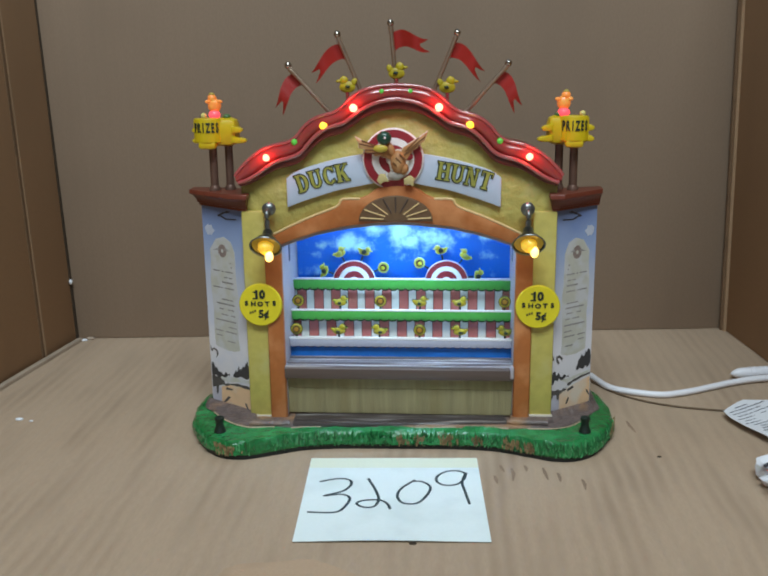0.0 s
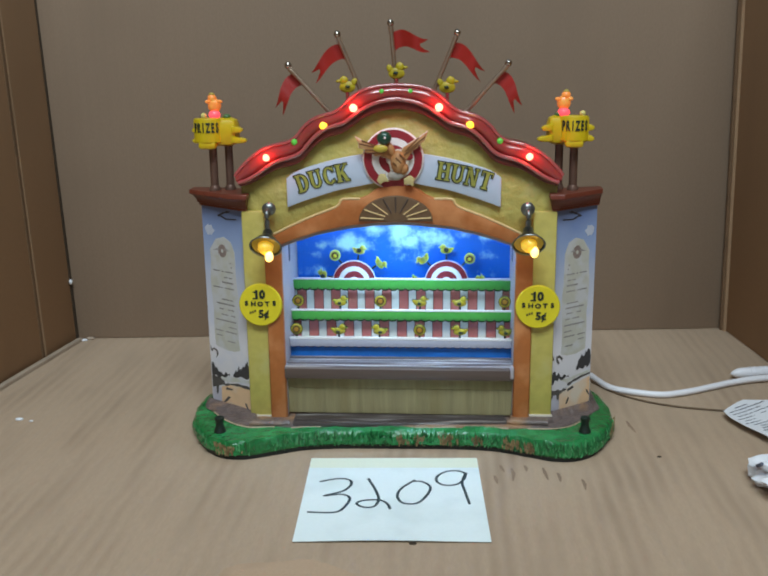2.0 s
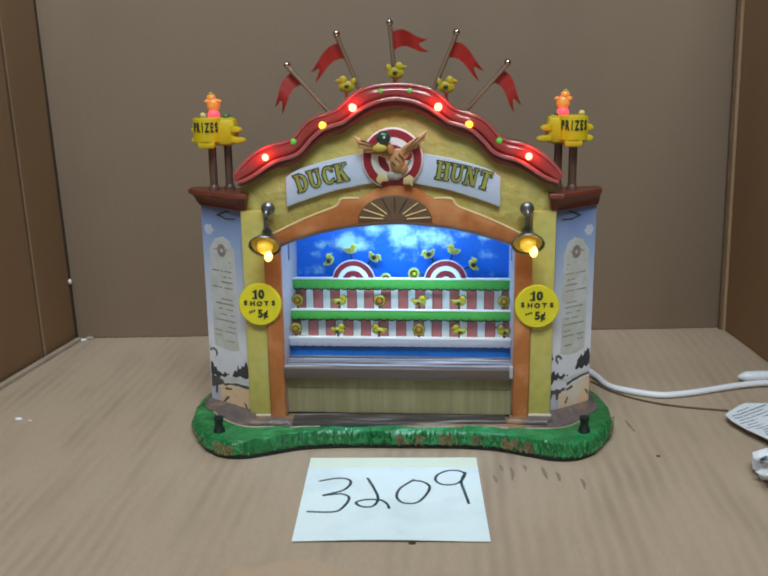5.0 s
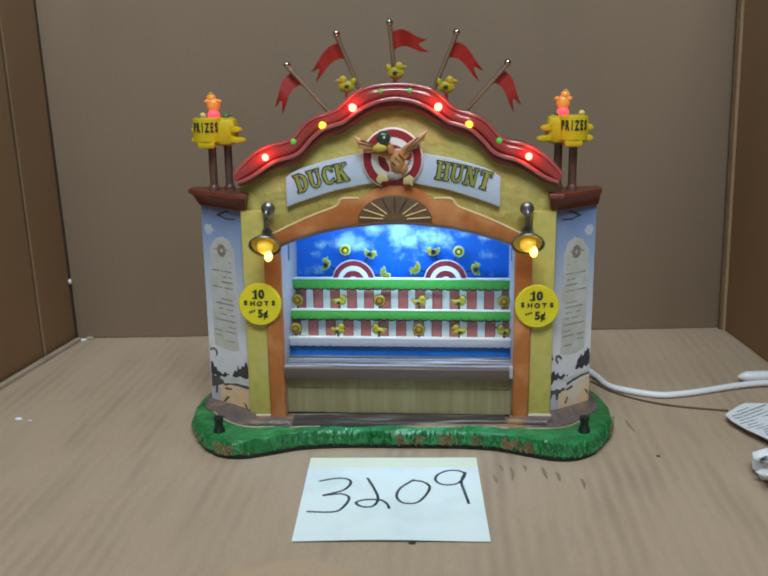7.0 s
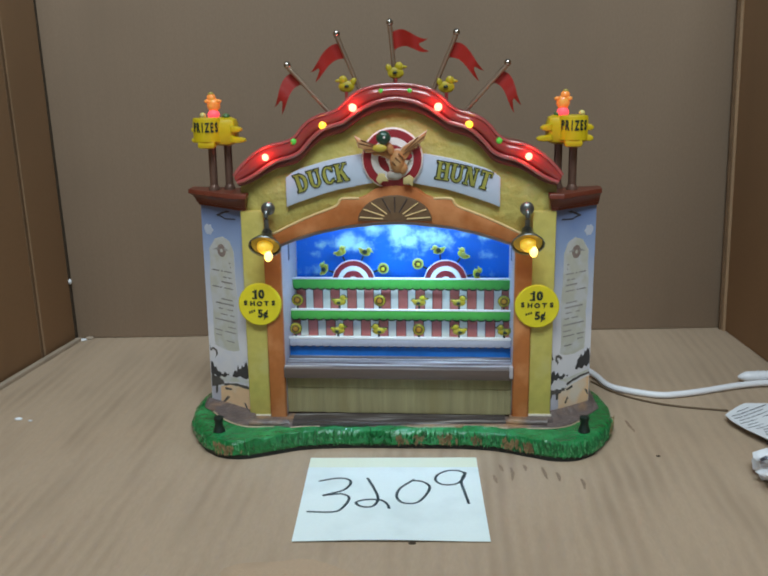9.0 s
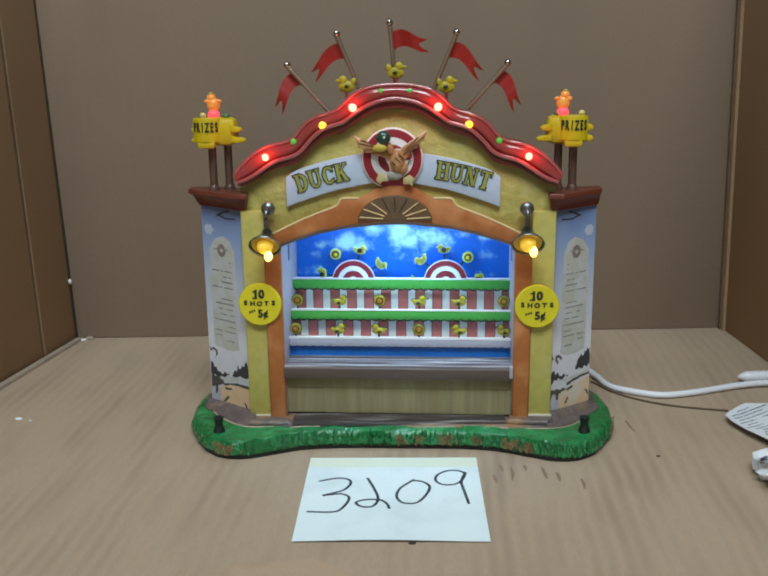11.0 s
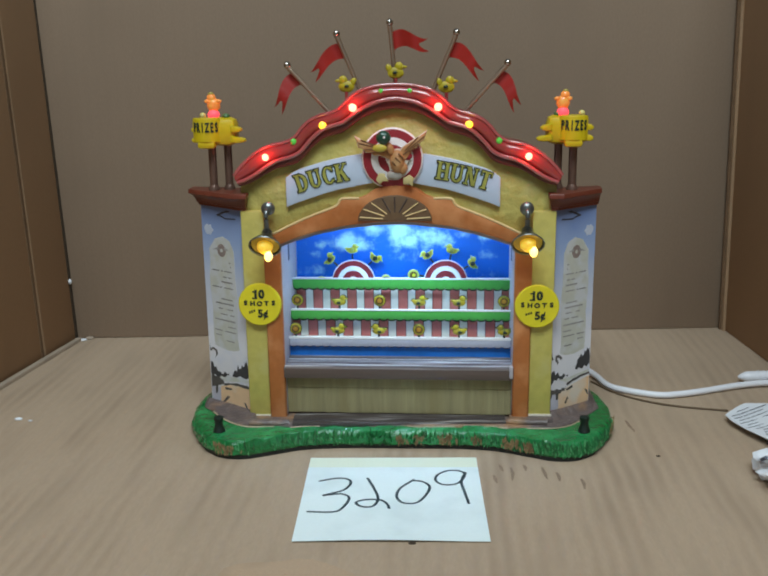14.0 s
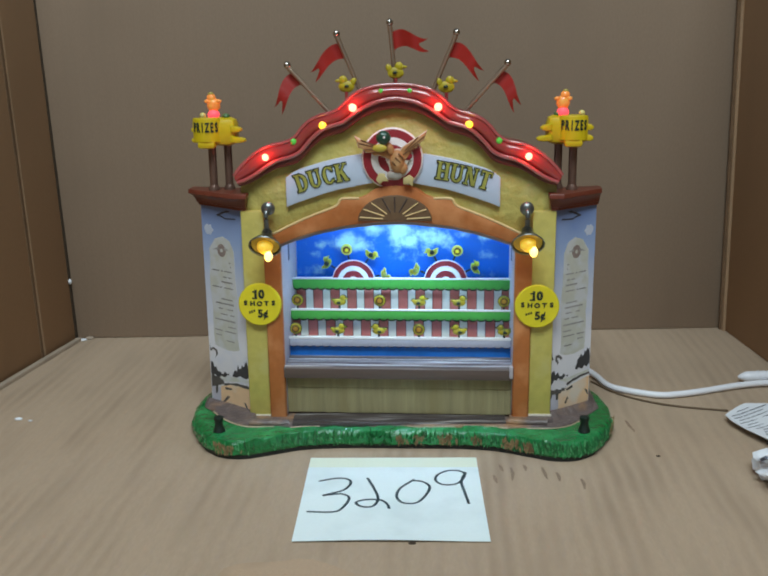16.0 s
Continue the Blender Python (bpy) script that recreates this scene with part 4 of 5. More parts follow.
WING_L = [(-2, 140), (-7, 140.8), (-11.5, 142.0), (-16, 144), (-18.2, 145.2), (-17, 142.6), (-16.6, 140.4), (-14.4, 140.0), (-13.4, 138.4), (-11, 138.4), (-9.6, 137), (-7.4, 137.2), (-2, 135)]
for wing in (WING_R, WING_L):
    w = part("duck_wing", prism(wing, -7.6, -6.0, 0.5), M_FUR, target, "spread tan wing with notched feathers")
    tips = wing[3:-2:2]
    wx_, wz_ = sum(q[0] for q in wing) / len(wing), sum(q[1] for q in wing) / len(wing)
    part("wing_edge", prism([(wx_ + (x - wx_) * 1.07, wz_ + (z - wz_) * 1.14) for x, z in wing], -6.4, -5.6, 0.2), M_CREAM, w, "cream outline")
    for x, z in tips:
        part("feather", rod((wing[0][0] + (x - wing[0][0]) * 0.35, -7.7, wing[0][1] + (z - wing[0][1]) * 0.35 - 0.6), (x * 0.97, -7.6, z), 0.30, None, 6), M_QUILL, w)


part("duck_head", ball(-5.2, -9.4, 145.2, 3.1, 1.1, 0.8, 1.0), mat("mallard_green", (0.01, 0.075, 0.045), 0.3, 0, 500, 0.3, coat=0.3), target, "glossy dark green duck head")
part("duck_eye", ball(-4.7, -11.8, 145.4, 0.55), M_WHITE, target)
part("duck_bill", ball(-6.8, -10.2, 140.6, 2.4, 1.35, 0.5, 0.75), mat("bill_yellow", (0.56, 0.45, 0.06), 0.4), target, "yellow duck bill")
part("duck_tail", ball(5.2, -6.4, 136.6, 2.0, 1.2, 0.4, 0.9), M_RED, target)
part("duck_belly", ball(-0.4, -6.6, 128.2, 3.4, 1.1, 0.5, 0.7), mat("belly_grey", (0.40, 0.38, 0.34), 0.5, 0, 600, 0.3), target)
for fx, fz, a in ((-6.6, 126.6, 20), (5.6, 125.8, -15)):
    web = [(0, 2.6), (2.2, 1.6), (2.6, -2.2), (0.4, -1.4), (-1.6, -2.4), (-2.4, 0.4)]
    t = radians(a)
    part("webbed_foot", prism([(fx + x * math.cos(t) - z * math.sin(t), fz + x * math.sin(t) + z * math.cos(t)) for x, z in web], -7.8, -6.4, 0.4), mat("foot_cream", (0.58, 0.48, 0.22), 0.45, 0, 500, 0.2), target)

# flags on brass poles
def flag(root, tip, along, fall, curl, hang):
    """A pole with a ball and a rippling swallow-tailed flag; along is its flying direction, hang the hoist's length."""
    root, tip = Vector(root), Vector(tip)
    pole = part("flag_pole", rod(root, tip, 1.0), M_BRASS, stall, "slim brass flag pole")
    part("ball_finial", ball(tip.x, tip.y, tip.z + 0.6, 1.65), M_CHROME, pole, "bright metal ball")
    part("pole_collar", rod(tip - (tip - root).normalized() * 2.6, tip - (tip - root).normalized() * 1.2, 1.2), M_BRASS, pole)
    d = (root - tip).normalized()
    along, fall = Vector(along), Vector(fall)
    bm = bmesh.new()
    rows = []
    n, q = 12, 5
    for sgn in (-0.22, 0.22):
        grid = []
        for i in range(n + 1):
            t = i / n
            row = []
            for j in range(q + 1):
                v = j / q
                reach = t * (1.0 - (0.30 * (1 - abs(2 * v - 1)) if t > 0.7 else 0) * (t - 0.7) / 0.3)
                base = tip + d * (4.0 + hang * (0.5 + (v - 0.5) * (1.0 - 0.32 * t)))
                p = base + along * reach + fall * (reach ** 1.6) + curl * math.sin(reach * 5.2) * d * 1.25
                p.y += 2.0 * math.sin(reach * 6.5 + 0.4) + sgn
                row.append(bm.verts.new(mm(p)))
            grid.append(row)
        rows.append(grid)
    for g in rows:
        for i in range(n):
            for j in range(q):
                bm.faces.new((g[i][j], g[i + 1][j], g[i + 1][j + 1], g[i][j + 1]))
    a, b = rows
    for i in range(n):
        for j in (0, q):
            bm.faces.new((a[i][j], a[i + 1][j], b[i + 1][j], b[i][j]))
    for j in range(q):
        for i in (0, n):
            bm.faces.new((a[i][j], a[i][j + 1], b[i][j + 1], b[i][j]))
    part("flag", bm, M_FLAG, pole, "rippled swallow-tailed red flag")


for s in (-1, 1):
    flag((s * 30.6, 6, 155.0), (s * 49.8, 6, 176.2), (s * 12.4, 0, -4.0), (s * -1.6, 0, -9.8), -0.9, 7.0)
    flag((s * 16.0, 6, 163.5), (s * 26.9, 6, 189.6), (s * 15.6, 0, -2.0), (s * -0.8, 0, -8.6), -0.9, 7.4)
flag((-0.3, 6, 166.5), (-2.9, 6, 194.2), (15.8, 0, 0.8), (0.6, 0, -0.4), -1.5, 8.2)


def side_duck(x, y, z, k, s, bm=None, thick=0.3):
    """A flat toy duck in profile, k millimetres tall, facing s."""
    bm = bm or bmesh.new()
    h = k / 2
    ball(x, y, z - h * 0.25, h * 0.95, 1.15, thick, 0.62, bm, 14)
    ball(x + s * h * 0.55, y, z + h * 0.45, h * 0.52, 1, thick * 1.8, 1, bm, 12)
    ball(x + s * h * 1.10, y, z + h * 0.36, h * 0.30, 1.2, thick * 1.4, 0.5, bm, 8)
    ball(x - s * h * 0.98, y, z + h * 0.08, h * 0.36, 1.1, thick * 1.6, 0.7, bm, 8)
    return bm


for dx, dz, s in ((-22.6, 168.2, -1), (-0.2, 174.0, 1), (22.6, 167.6, 1)):
    bm = ball(dx, 3.6, dz - 1.2, 3.4, 1.10, 0.30, 0.78, None, 14)
    ball(dx + s * 1.5, 3.6, dz + 1.6, 2.0, 1, 0.5, 1.05, bm, 12)
    ball(dx + s * 3.7, 3.6, dz + 1.4, 1.2, 1.2, 0.5, 0.6, bm, 8)
    ball(dx - s * 3.1, 3.6, dz + 0.9, 1.7, 0.8, 0.5, 1.15, bm, 8, pose(0, 0, 0, 0, s * -25, 0))
    rd = part("roof_duck", bm, M_DUCKROOF, stall, "small chunky yellow duck on the roof edge")
    part("duck_wing", ball(dx - s * 0.3, 2.2, dz - 1.0, 1.0, 1.1, 0.4, 0.7), M_INK, rd)
    part("duck_stem", rod((dx, 3.6, dz - 8), (dx, 3.6, dz - 3.4), 0.8), M_CLEARRED, rd)

# round price badges
for s in (-1, 1):
    cx, cz = s * 64.9, 67.0
    badge = part("price_badge", lathe([(9.6, 0), (10.25, 0.6), (10.25, 1.6), (9.8, 2.1)], pose(cx * MM, -4.2 * MM, cz * MM, 90), 40), M_BADGE, stall, "round yellow enamel price badge")
    letters("10", 5.4, at(cx - 0.3, -6.5, cz + 5.0), M_INK, badge, "print", 0.3, 0.30, 1.0)
    part("print_bar", box(cx - 3.5, cx - 0.9, -6.62, -6.3, cz + 2.9, cz + 3.5), M_INK, badge)
    part("print_bar", box(cx - 3.3, cx - 2.2, -6.62, -6.3, cz + 6.0, cz + 6.6), M_INK, badge)
    for k, ch in enumerate("SHOTS"):
        letters(ch, 3.0, at(cx - 6.6 + 3.3 * k, -6.5, cz + 0.5 + 0.09 * (k - 2) ** 2), M_INK, badge, "print", 0.3, 0.12, 1.15)
    letters("5¢", 5.2, at(cx + 1.4, -6.5, cz - 4.4), M_INK, badge, "print", 0.3, 0.17, 1.0)
    for k in range(3):
        part("print_bar", box(cx - 5.2 + 1.1 * k, cx - 4.5 + 1.1 * k, -6.6, -6.2, cz - 4.2 + 0.4 * k, cz - 3.2 + 0.4 * k), M_INK, badge)

# wall lamps with bell shades
for s in (-1, 1):
    lx, dz = s * 59.2, (-2.2 if s < 0 else -0.9)
    wl = part("wall_lamp", lathe([(3.2, 0), (3.2, 0.8), (2.4, 1.8), (1.0, 2.4)], pose(lx * MM, -4.6 * MM, 112.6 * MM, 90), 18), M_ZINC, stall, "zinc wall lamp with a bell shade and lit amber bulb")
    part("lamp_arm", tube(smooth_line([(lx, -5.5, 112.5), (lx, -9.5, 112.0), (lx, -10.5, 108.5), (lx, -9.5, 104.5 + dz)], 5), 1.15, 10), M_ZINC, wl)
    axis = pose(lx * MM, -9.2 * MM, (105.0 + dz) * MM, 180 - 50, 0, 0)
    bell = [(1.6, -0.6), (2.4, 0.4), (2.5, 2.6), (3.6, 4.2), (5.2, 5.8), (7.0, 8.4), (7.45, 8.9), (7.0, 9.0)]
    part("lamp_shade", lathe(bell + [(6.6, 8.5), (4.8, 6.2), (3.0, 4.6), (0.02, 4.2)], axis, 28), M_BLACKMETAL, wl, "black bell shade")
    part("shade_lining", lathe([(6.5, 8.3), (4.7, 6.1), (2.9, 4.7), (0.02, 4.4)], axis, 24), M_SHADEIN, wl, "amber reflecting lining")
    part("shade_rim", tube([axis @ Vector((7.2 * MM * math.cos(a), 7.2 * MM * math.sin(a), 9.0 * MM)) * 1000 for a in [2 * math.pi * k / 28 for k in range(29)]], 0.35, 6), M_ZINC, wl)
    part("amber_bulb", lathe([(0.6, 4.6), (2.4, 5.6), (3.7, 7.8), (3.5, 10.2), (2.0, 12.0), (0.1, 12.6)], axis, 18), M_AMBER, wl, "glowing amber bulb")
    hot = axis @ Vector((0, 0, 11.2 * MM)) * 1000
    part("bulb_tip", ball(hot.x + (1.9 if s < 0 else 2.4), hot.y - 0.4, hot.z - (2.6 if s < 0 else 1.4), 1.9, 1, 1, 1.3), M_AMBERHOT, wl, "bright tip of the bulb")

# prize towers on the caps
PRIZE = {-1: (-84.0, -85.4, (-87.4, -80.6), -88.2), 1: (77.2, 75.2, (80.6, 74.2), 79.8)}
for s in (-1, 1):
    cx, fx, posts, tx = PRIZE[s]
    pt = part("prize_sign", box(cx - 9.4, cx + 9.4, 3.6, 14.4, 140.4, 153.4, 3.4), M_SIGN, stall, "yellow moulded prize sign on two bronze posts")
    bow = [radians(-62 + 124 * q / 12) for q in range(13)]
    part("sign_scroll", prism([(tx + 7.4 * math.sin(a), 8.0 - 7.4 * math.cos(a)) for a in bow], 142.6, 153.6, 0.9, None, "Z"), M_SIGN, pt, "bowed yellow scroll")
    part("sign_shelf", box(tx - 4.2, tx + 4.2, 0.9, 6.0, 139.4, 143.0, 1.4), M_SIGN, pt)
    for k in range(2):
        z0 = 143.4 + 4.8 * k
        tail = [(0, 0.2), (3.4, 0.0), (5.6, 0.3), (6.9, 1.0), (6.6, 1.9), (4.8, 2.6), (0, 3.2)]
        part("ribbon_tail", prism([(cx - s * 7.0 - s * x * (1.0 - 0.25 * k), z0 - 1.6 + z) for x, z in tail], 3.0, 6.4, 0.6), M_SIGN, pt, "pointed yellow ribbon end")
        part("ribbon_tail", prism([(cx + s * 8.4 + s * x * 0.5, z0 - 1.6 + z) for x, z in tail], 4.4, 6.8, 0.6), M_SIGN, pt, "pointed yellow ribbon end")
    for k, ch in enumerate("PRIZES"):
        turn_ = radians(-42 + 16.8 * k)
        letters(ch, 6.0, at(tx + 7.5 * math.sin(turn_), 8.0 - 7.5 * math.cos(turn_), 149.0, 0, math.degrees(turn_)), M_INK, pt, "print", 0.3, 0.24, 0.48)
    for px_, py_ in zip(posts, (9.0, 12.0)):
        post = part("sign_post", rod((px_, py_, 119.4), (px_, py_, 142.0), 1.9, None, 16), M_TUBE, pt, "brown bronze post")
        part("post_collar", lathe([(2.7, 0), (2.7, 1.0), (2.1, 2.2), (1.95, 2.6)], at(px_, py_, 119.2), 16), M_TUBE, post)
    # lit toy figure and small balls
    # light from below is put into toy and seat as their own glow
    toy = part("toy_figure", ball(fx, 8.5, 159.0, 3.0, 1.05, 0.8, 1.1), M_TOY, pt, "small translucent toy, orange light from below put into its glow")
    part("toy_head", ball(fx + s * 0.9, 8.2, 162.4, 1.9, 1.1, 0.9, 1), M_TOY, toy)
    part("toy_hat", ball(fx + s * 1.0, 8.2, 164.0, 1.2, 1.2, 0.9, 0.8), mat("olive_hat", (0.40, 0.30, 0.05), 0.4, 0, 300, 0.2), toy, "olive cap")
    for e in (-1, 1):
        part("toy_arm", ball(fx + e * 2.7, 7.4, 160.8, 1.0, 1.4, 0.9, 0.9, seg=8), M_TOY, toy)
    part("toy_seat", ball(fx, 7.6, 154.8, 2.5, 1.1, 0.9, 0.85), M_TOYRED, pt, "lit red base of the toy")
    part("toy_ball", ball(cx + s * 6.4, 7.0, 154.2, 1.5), mat("pale_gold_ball", (0.7, 0.6, 0.2), 0.25, 0, 300, 0.1), pt, "pale gold ball")
    part("toy_ball", ball(cx - s * 4.2, 8.0, 153.9, 1.6, 1.2, 1, 0.8), mat("leaf_green_ball", (0.07, 0.16, 0.05), 0.35, 0, 300, 0.2), pt, "dark green knob")

# black bollards on the grass
for bx, by in ((-83.6, -22.0), (87.5, -14.5)):
    part("bollard", lathe([(2.9, 0), (2.6, 0.9), (2.0, 2.4), (1.8, 4.8), (2.3, 6.0), (2.25, 7.0), (1.3, 7.5), (0.3, 7.7)], at(bx, by, 9.4), 14), mat("dark_bronze_green", (0.008, 0.018, 0.012), 0.5, 0.1, 400, 0.3), stall, "small dark metal bollard")

# the cast base stands a little askew under the front
for ob in stall.children:
    if ob.name.split(".")[0] in ("grass_base", "base_shadow_foot", "grass", "earth_patch", "plinth", "worn_edge"):
        ob.matrix_basis = pose(0.0008, 0, 0, 0, 0, 1.6)
    elif ob.name.split(".")[0] == "step_plank":
        ob.matrix_basis = pose(0, 0, 0, 0, 0, 3.4)

# ---- inside of the stall ----
part("sky_picture", box(-57, 57, 40.0, 43.0, 40.0, 110.0), M_SKY, stall, "bright blue printed sky with white clouds")
part("inner_roof", box(-57, 57, 10.0, 44.0, 106.8, 108.4), M_WHITE, stall, "white underside over the stage")
part("led_strip", box(-31, 31, 5.2, 9.6, 104.4, 106.0, 0.4), M_STRIPLED, stall, "white LED strip behind the arch")
for s in (-1, 1):
    part("stage_side", box(*sorted((s * 54.4, s * 57.0)), 34.0, 40.0, 13.0, 107.0), M_LILAC, stall)


def valance(y, top, low, n, scallop, material, label, x=54.0):
    """A board with a scalloped lower edge."""
    pts = [(-x, top), (x, top)]
    w = 2 * x / n
    for k in range(n):
        for q in range(6):
            a = math.pi * q / 6
            pts.append((x - w * k - w * (1 - math.cos(a)) / 2, low + scallop - scallop * math.sin(a)))
    pts.append((-x, low + scallop))
    return part("valance", prism(pts, y, y + 1.2, 0.2), material, stall, label)


def striped(y, z0, z1, first, pitch, label):
    back = part("striped_panel", box(-54.2, 54.2, y, y + 6.0, z0, z1), M_STAGE, stall, label)
    x = first
    while x < 53:
        part("stripe_line", box(max(x - 0.32, -54.15), min(x + pitch * 0.5 + 0.32, 54.05), y - 0.12, y + 0.5, z0 + 0.05, z1 - 0.05), M_STRIPEEDGE, back)
        part("red_stripe", box(max(x, -54.1), min(x + pitch * 0.5, 54), y - 0.25, y + 0.5, z0 + 0.1, z1 - 0.1), M_STRIPERED, back)
        x += pitch


striped(30.0, 55.4, 70.5, -53.1, 8.65, "white panel with brick-red stripes")
striped(22.0, 43.4, 54.3, -55.1, 8.87, "white panel with brick-red stripes")
part("shelf", box(-54.2, 54.2, 23.8, 25.0, 72.1, 72.8, 0.15), M_WHITE, stall, "white shelf edge")
part("shelf", box(-54.2, 54.2, 15.6, 16.8, 58.2, 59.1, 0.2), M_WHITE, stall, "white shelf edge")
part("shelf", box(-54.2, 54.2, 7.6, 8.8, 46.0, 47.1, 0.2), M_WHITE, stall, "white shelf edge")
for ty, tz in ((16.8, 54.4), (8.8, 42.4)):
    part("shelf_tray", box(-54.2, 54.2, ty, ty + 13.4, tz, tz + 1.0), M_WHITE, stall, "white tray that the ducks stand on")
valance(24.0, 72.1, 67.2, 27, 1.0, M_GREEN, "green scalloped awning")
valance(15.8, 58.2, 53.6, 27, 1.0, M_GREEN, "green scalloped awning")
valance(7.8, 46.0, 42.2, 27, 1.0, M_VALANCE, "pale lavender scalloped edge over the water")
M_GREENSHADOW = mat("green_edge_and_shadow", (0.006, 0.035, 0.008), 0.5, 0, 400, 0.2)
M_DEEPBLUE = mat("deep_blue_paint", (0.004, 0.022, 0.11), 0.5, 0, 300, 0.2)
# dark boards behind the awnings paint the scallop edges and the shadow beneath
valance(25.3, 70.0, 66.1, 27, 1.0, M_GREENSHADOW, "dark green edge of the awning with its shadow painted in")
valance(17.1, 56.5, 52.5, 27, 1.0, M_GREENSHADOW, "dark green edge of the awning with its shadow painted in")
valance(9.1, 44.5, 41.3, 27, 1.0, M_DEEPBLUE, "dark blue rim under the scallops")
part("water_panel", box(-54.2, 54.2, 10.4, 12.2, 35.0, 45.6), M_BLUE, stall, "deep blue water board")
part("counter", box(-55.2, 55.2, -4.6, 12.2, 30.6, 35.9, 0.7), M_COUNTER, stall, "weathered grey wooden counter")
for k in range(4):
    part("counter_plank", box(-54.6, 54.6, -4.4 + 4.0 * k, -0.7 + 4.0 * k, 35.4, 36.5 + 0.25 * (k % 2), 0.35), M_PLANK, stall, "worn plank with lit streaks in its colour")
part("counter_edge", box(-54.8, 54.8, -5.3, -4.4, 30.2, 35.2, 0.3), M_EDGEWOOD, stall, "dark brown front edge")
part("counter_end", box(52.9, 54.7, -6.4, -2.4, 31.4, 37.4, 0.7), M_LILAC, stall, "pale rounded end of the counter")
part("straw_front", box(-54.3, 54.3, 0.0, 4.0, 10.8, 31.0), M_STRAW, stall, "straw-coloured matting under the counter")
part("straw_roll", box(-54.3, 54.3, -0.9, 0.2, 24.2, 30.8, 0.4), M_STRAW, stall, "folded top of the straw matting")
for k in range(110):
    x = -53.6 + 0.98 * k + rnd.uniform(-0.2, 0.2)
    part("straw_reed", box(x, x + rnd.uniform(0.4, 0.75), -0.5, 0.1, 11.4, rnd.uniform(23.4, 24.2)), M_STRAW, stall)


def round_duck(x, y, z, r):
    """A duck seen from the front: ring, face and beak."""
    bm = lathe([(r, 0), (r, 0.5), (r * 0.8, 0.9)], pose(x * MM, y * MM, z * MM, 90), 16)
    return bm


M_BEAK = mat("dark_orange_ring", (0.42, 0.20, 0.02), 0.5)
# standing ducks: kind by place
for y, z, kinds in ((18.5, 62.4, "rsrqqr"), (10.6, 50.0, "rsqrqq")):
    for x, k in zip((-51.0, -30.0, -10.0, 9.6, 29.2, 51.0), kinds):
        if k == "r":
            d = part("shelf_duck", round_duck(x, y, z + 0.4, 2.75), M_DUCK, stall, "yellow round-faced toy duck target")
            part("duck_ring", lathe([(1.95, 0.7), (1.95, 1.05), (1.6, 1.15)], pose(x * MM, y * MM, (z + 0.6) * MM, 90), 14), M_DARKRING, d, "dark brown ring")
            part("duck_ring", lathe([(1.15, 1.0), (1.15, 1.3), (0.6, 1.4)], pose(x * MM, y * MM, (z + 0.6) * MM, 90), 12), M_BEAK, d)
            part("duck_outline", lathe([(3.05, -0.6), (3.05, -0.2), (2.9, -0.1)], pose(x * MM, y * MM, (z + 0.4) * MM, 90), 18), M_OUTLINE, d, "dark painted outline")
        else:
            s = 1 if k == "s" else (1 if y > 15 else -1)
            d = part("shelf_duck", side_duck(x, y, z + 0.2, 5.8, s, None, 0.32), M_DUCK, stall, "yellow toy duck target in profile")
            part("duck_wing", ball(x - s * 0.4, y - 1.1, z - 0.6, 0.9, 1.2, 0.4, 0.8), M_INK, d)
            part("duck_outline", side_duck(x, y + 1.3, z + 0.15, 6.2, s, None, 0.08), M_OUTLINE, d, "dark painted outline")
        part("duck_stem", rod((x, y, z - 7.0), (x, y, z - 1.4), 0.55), M_INK, d)

# ---- turning wheels of ducks ----
RIM = 16.6


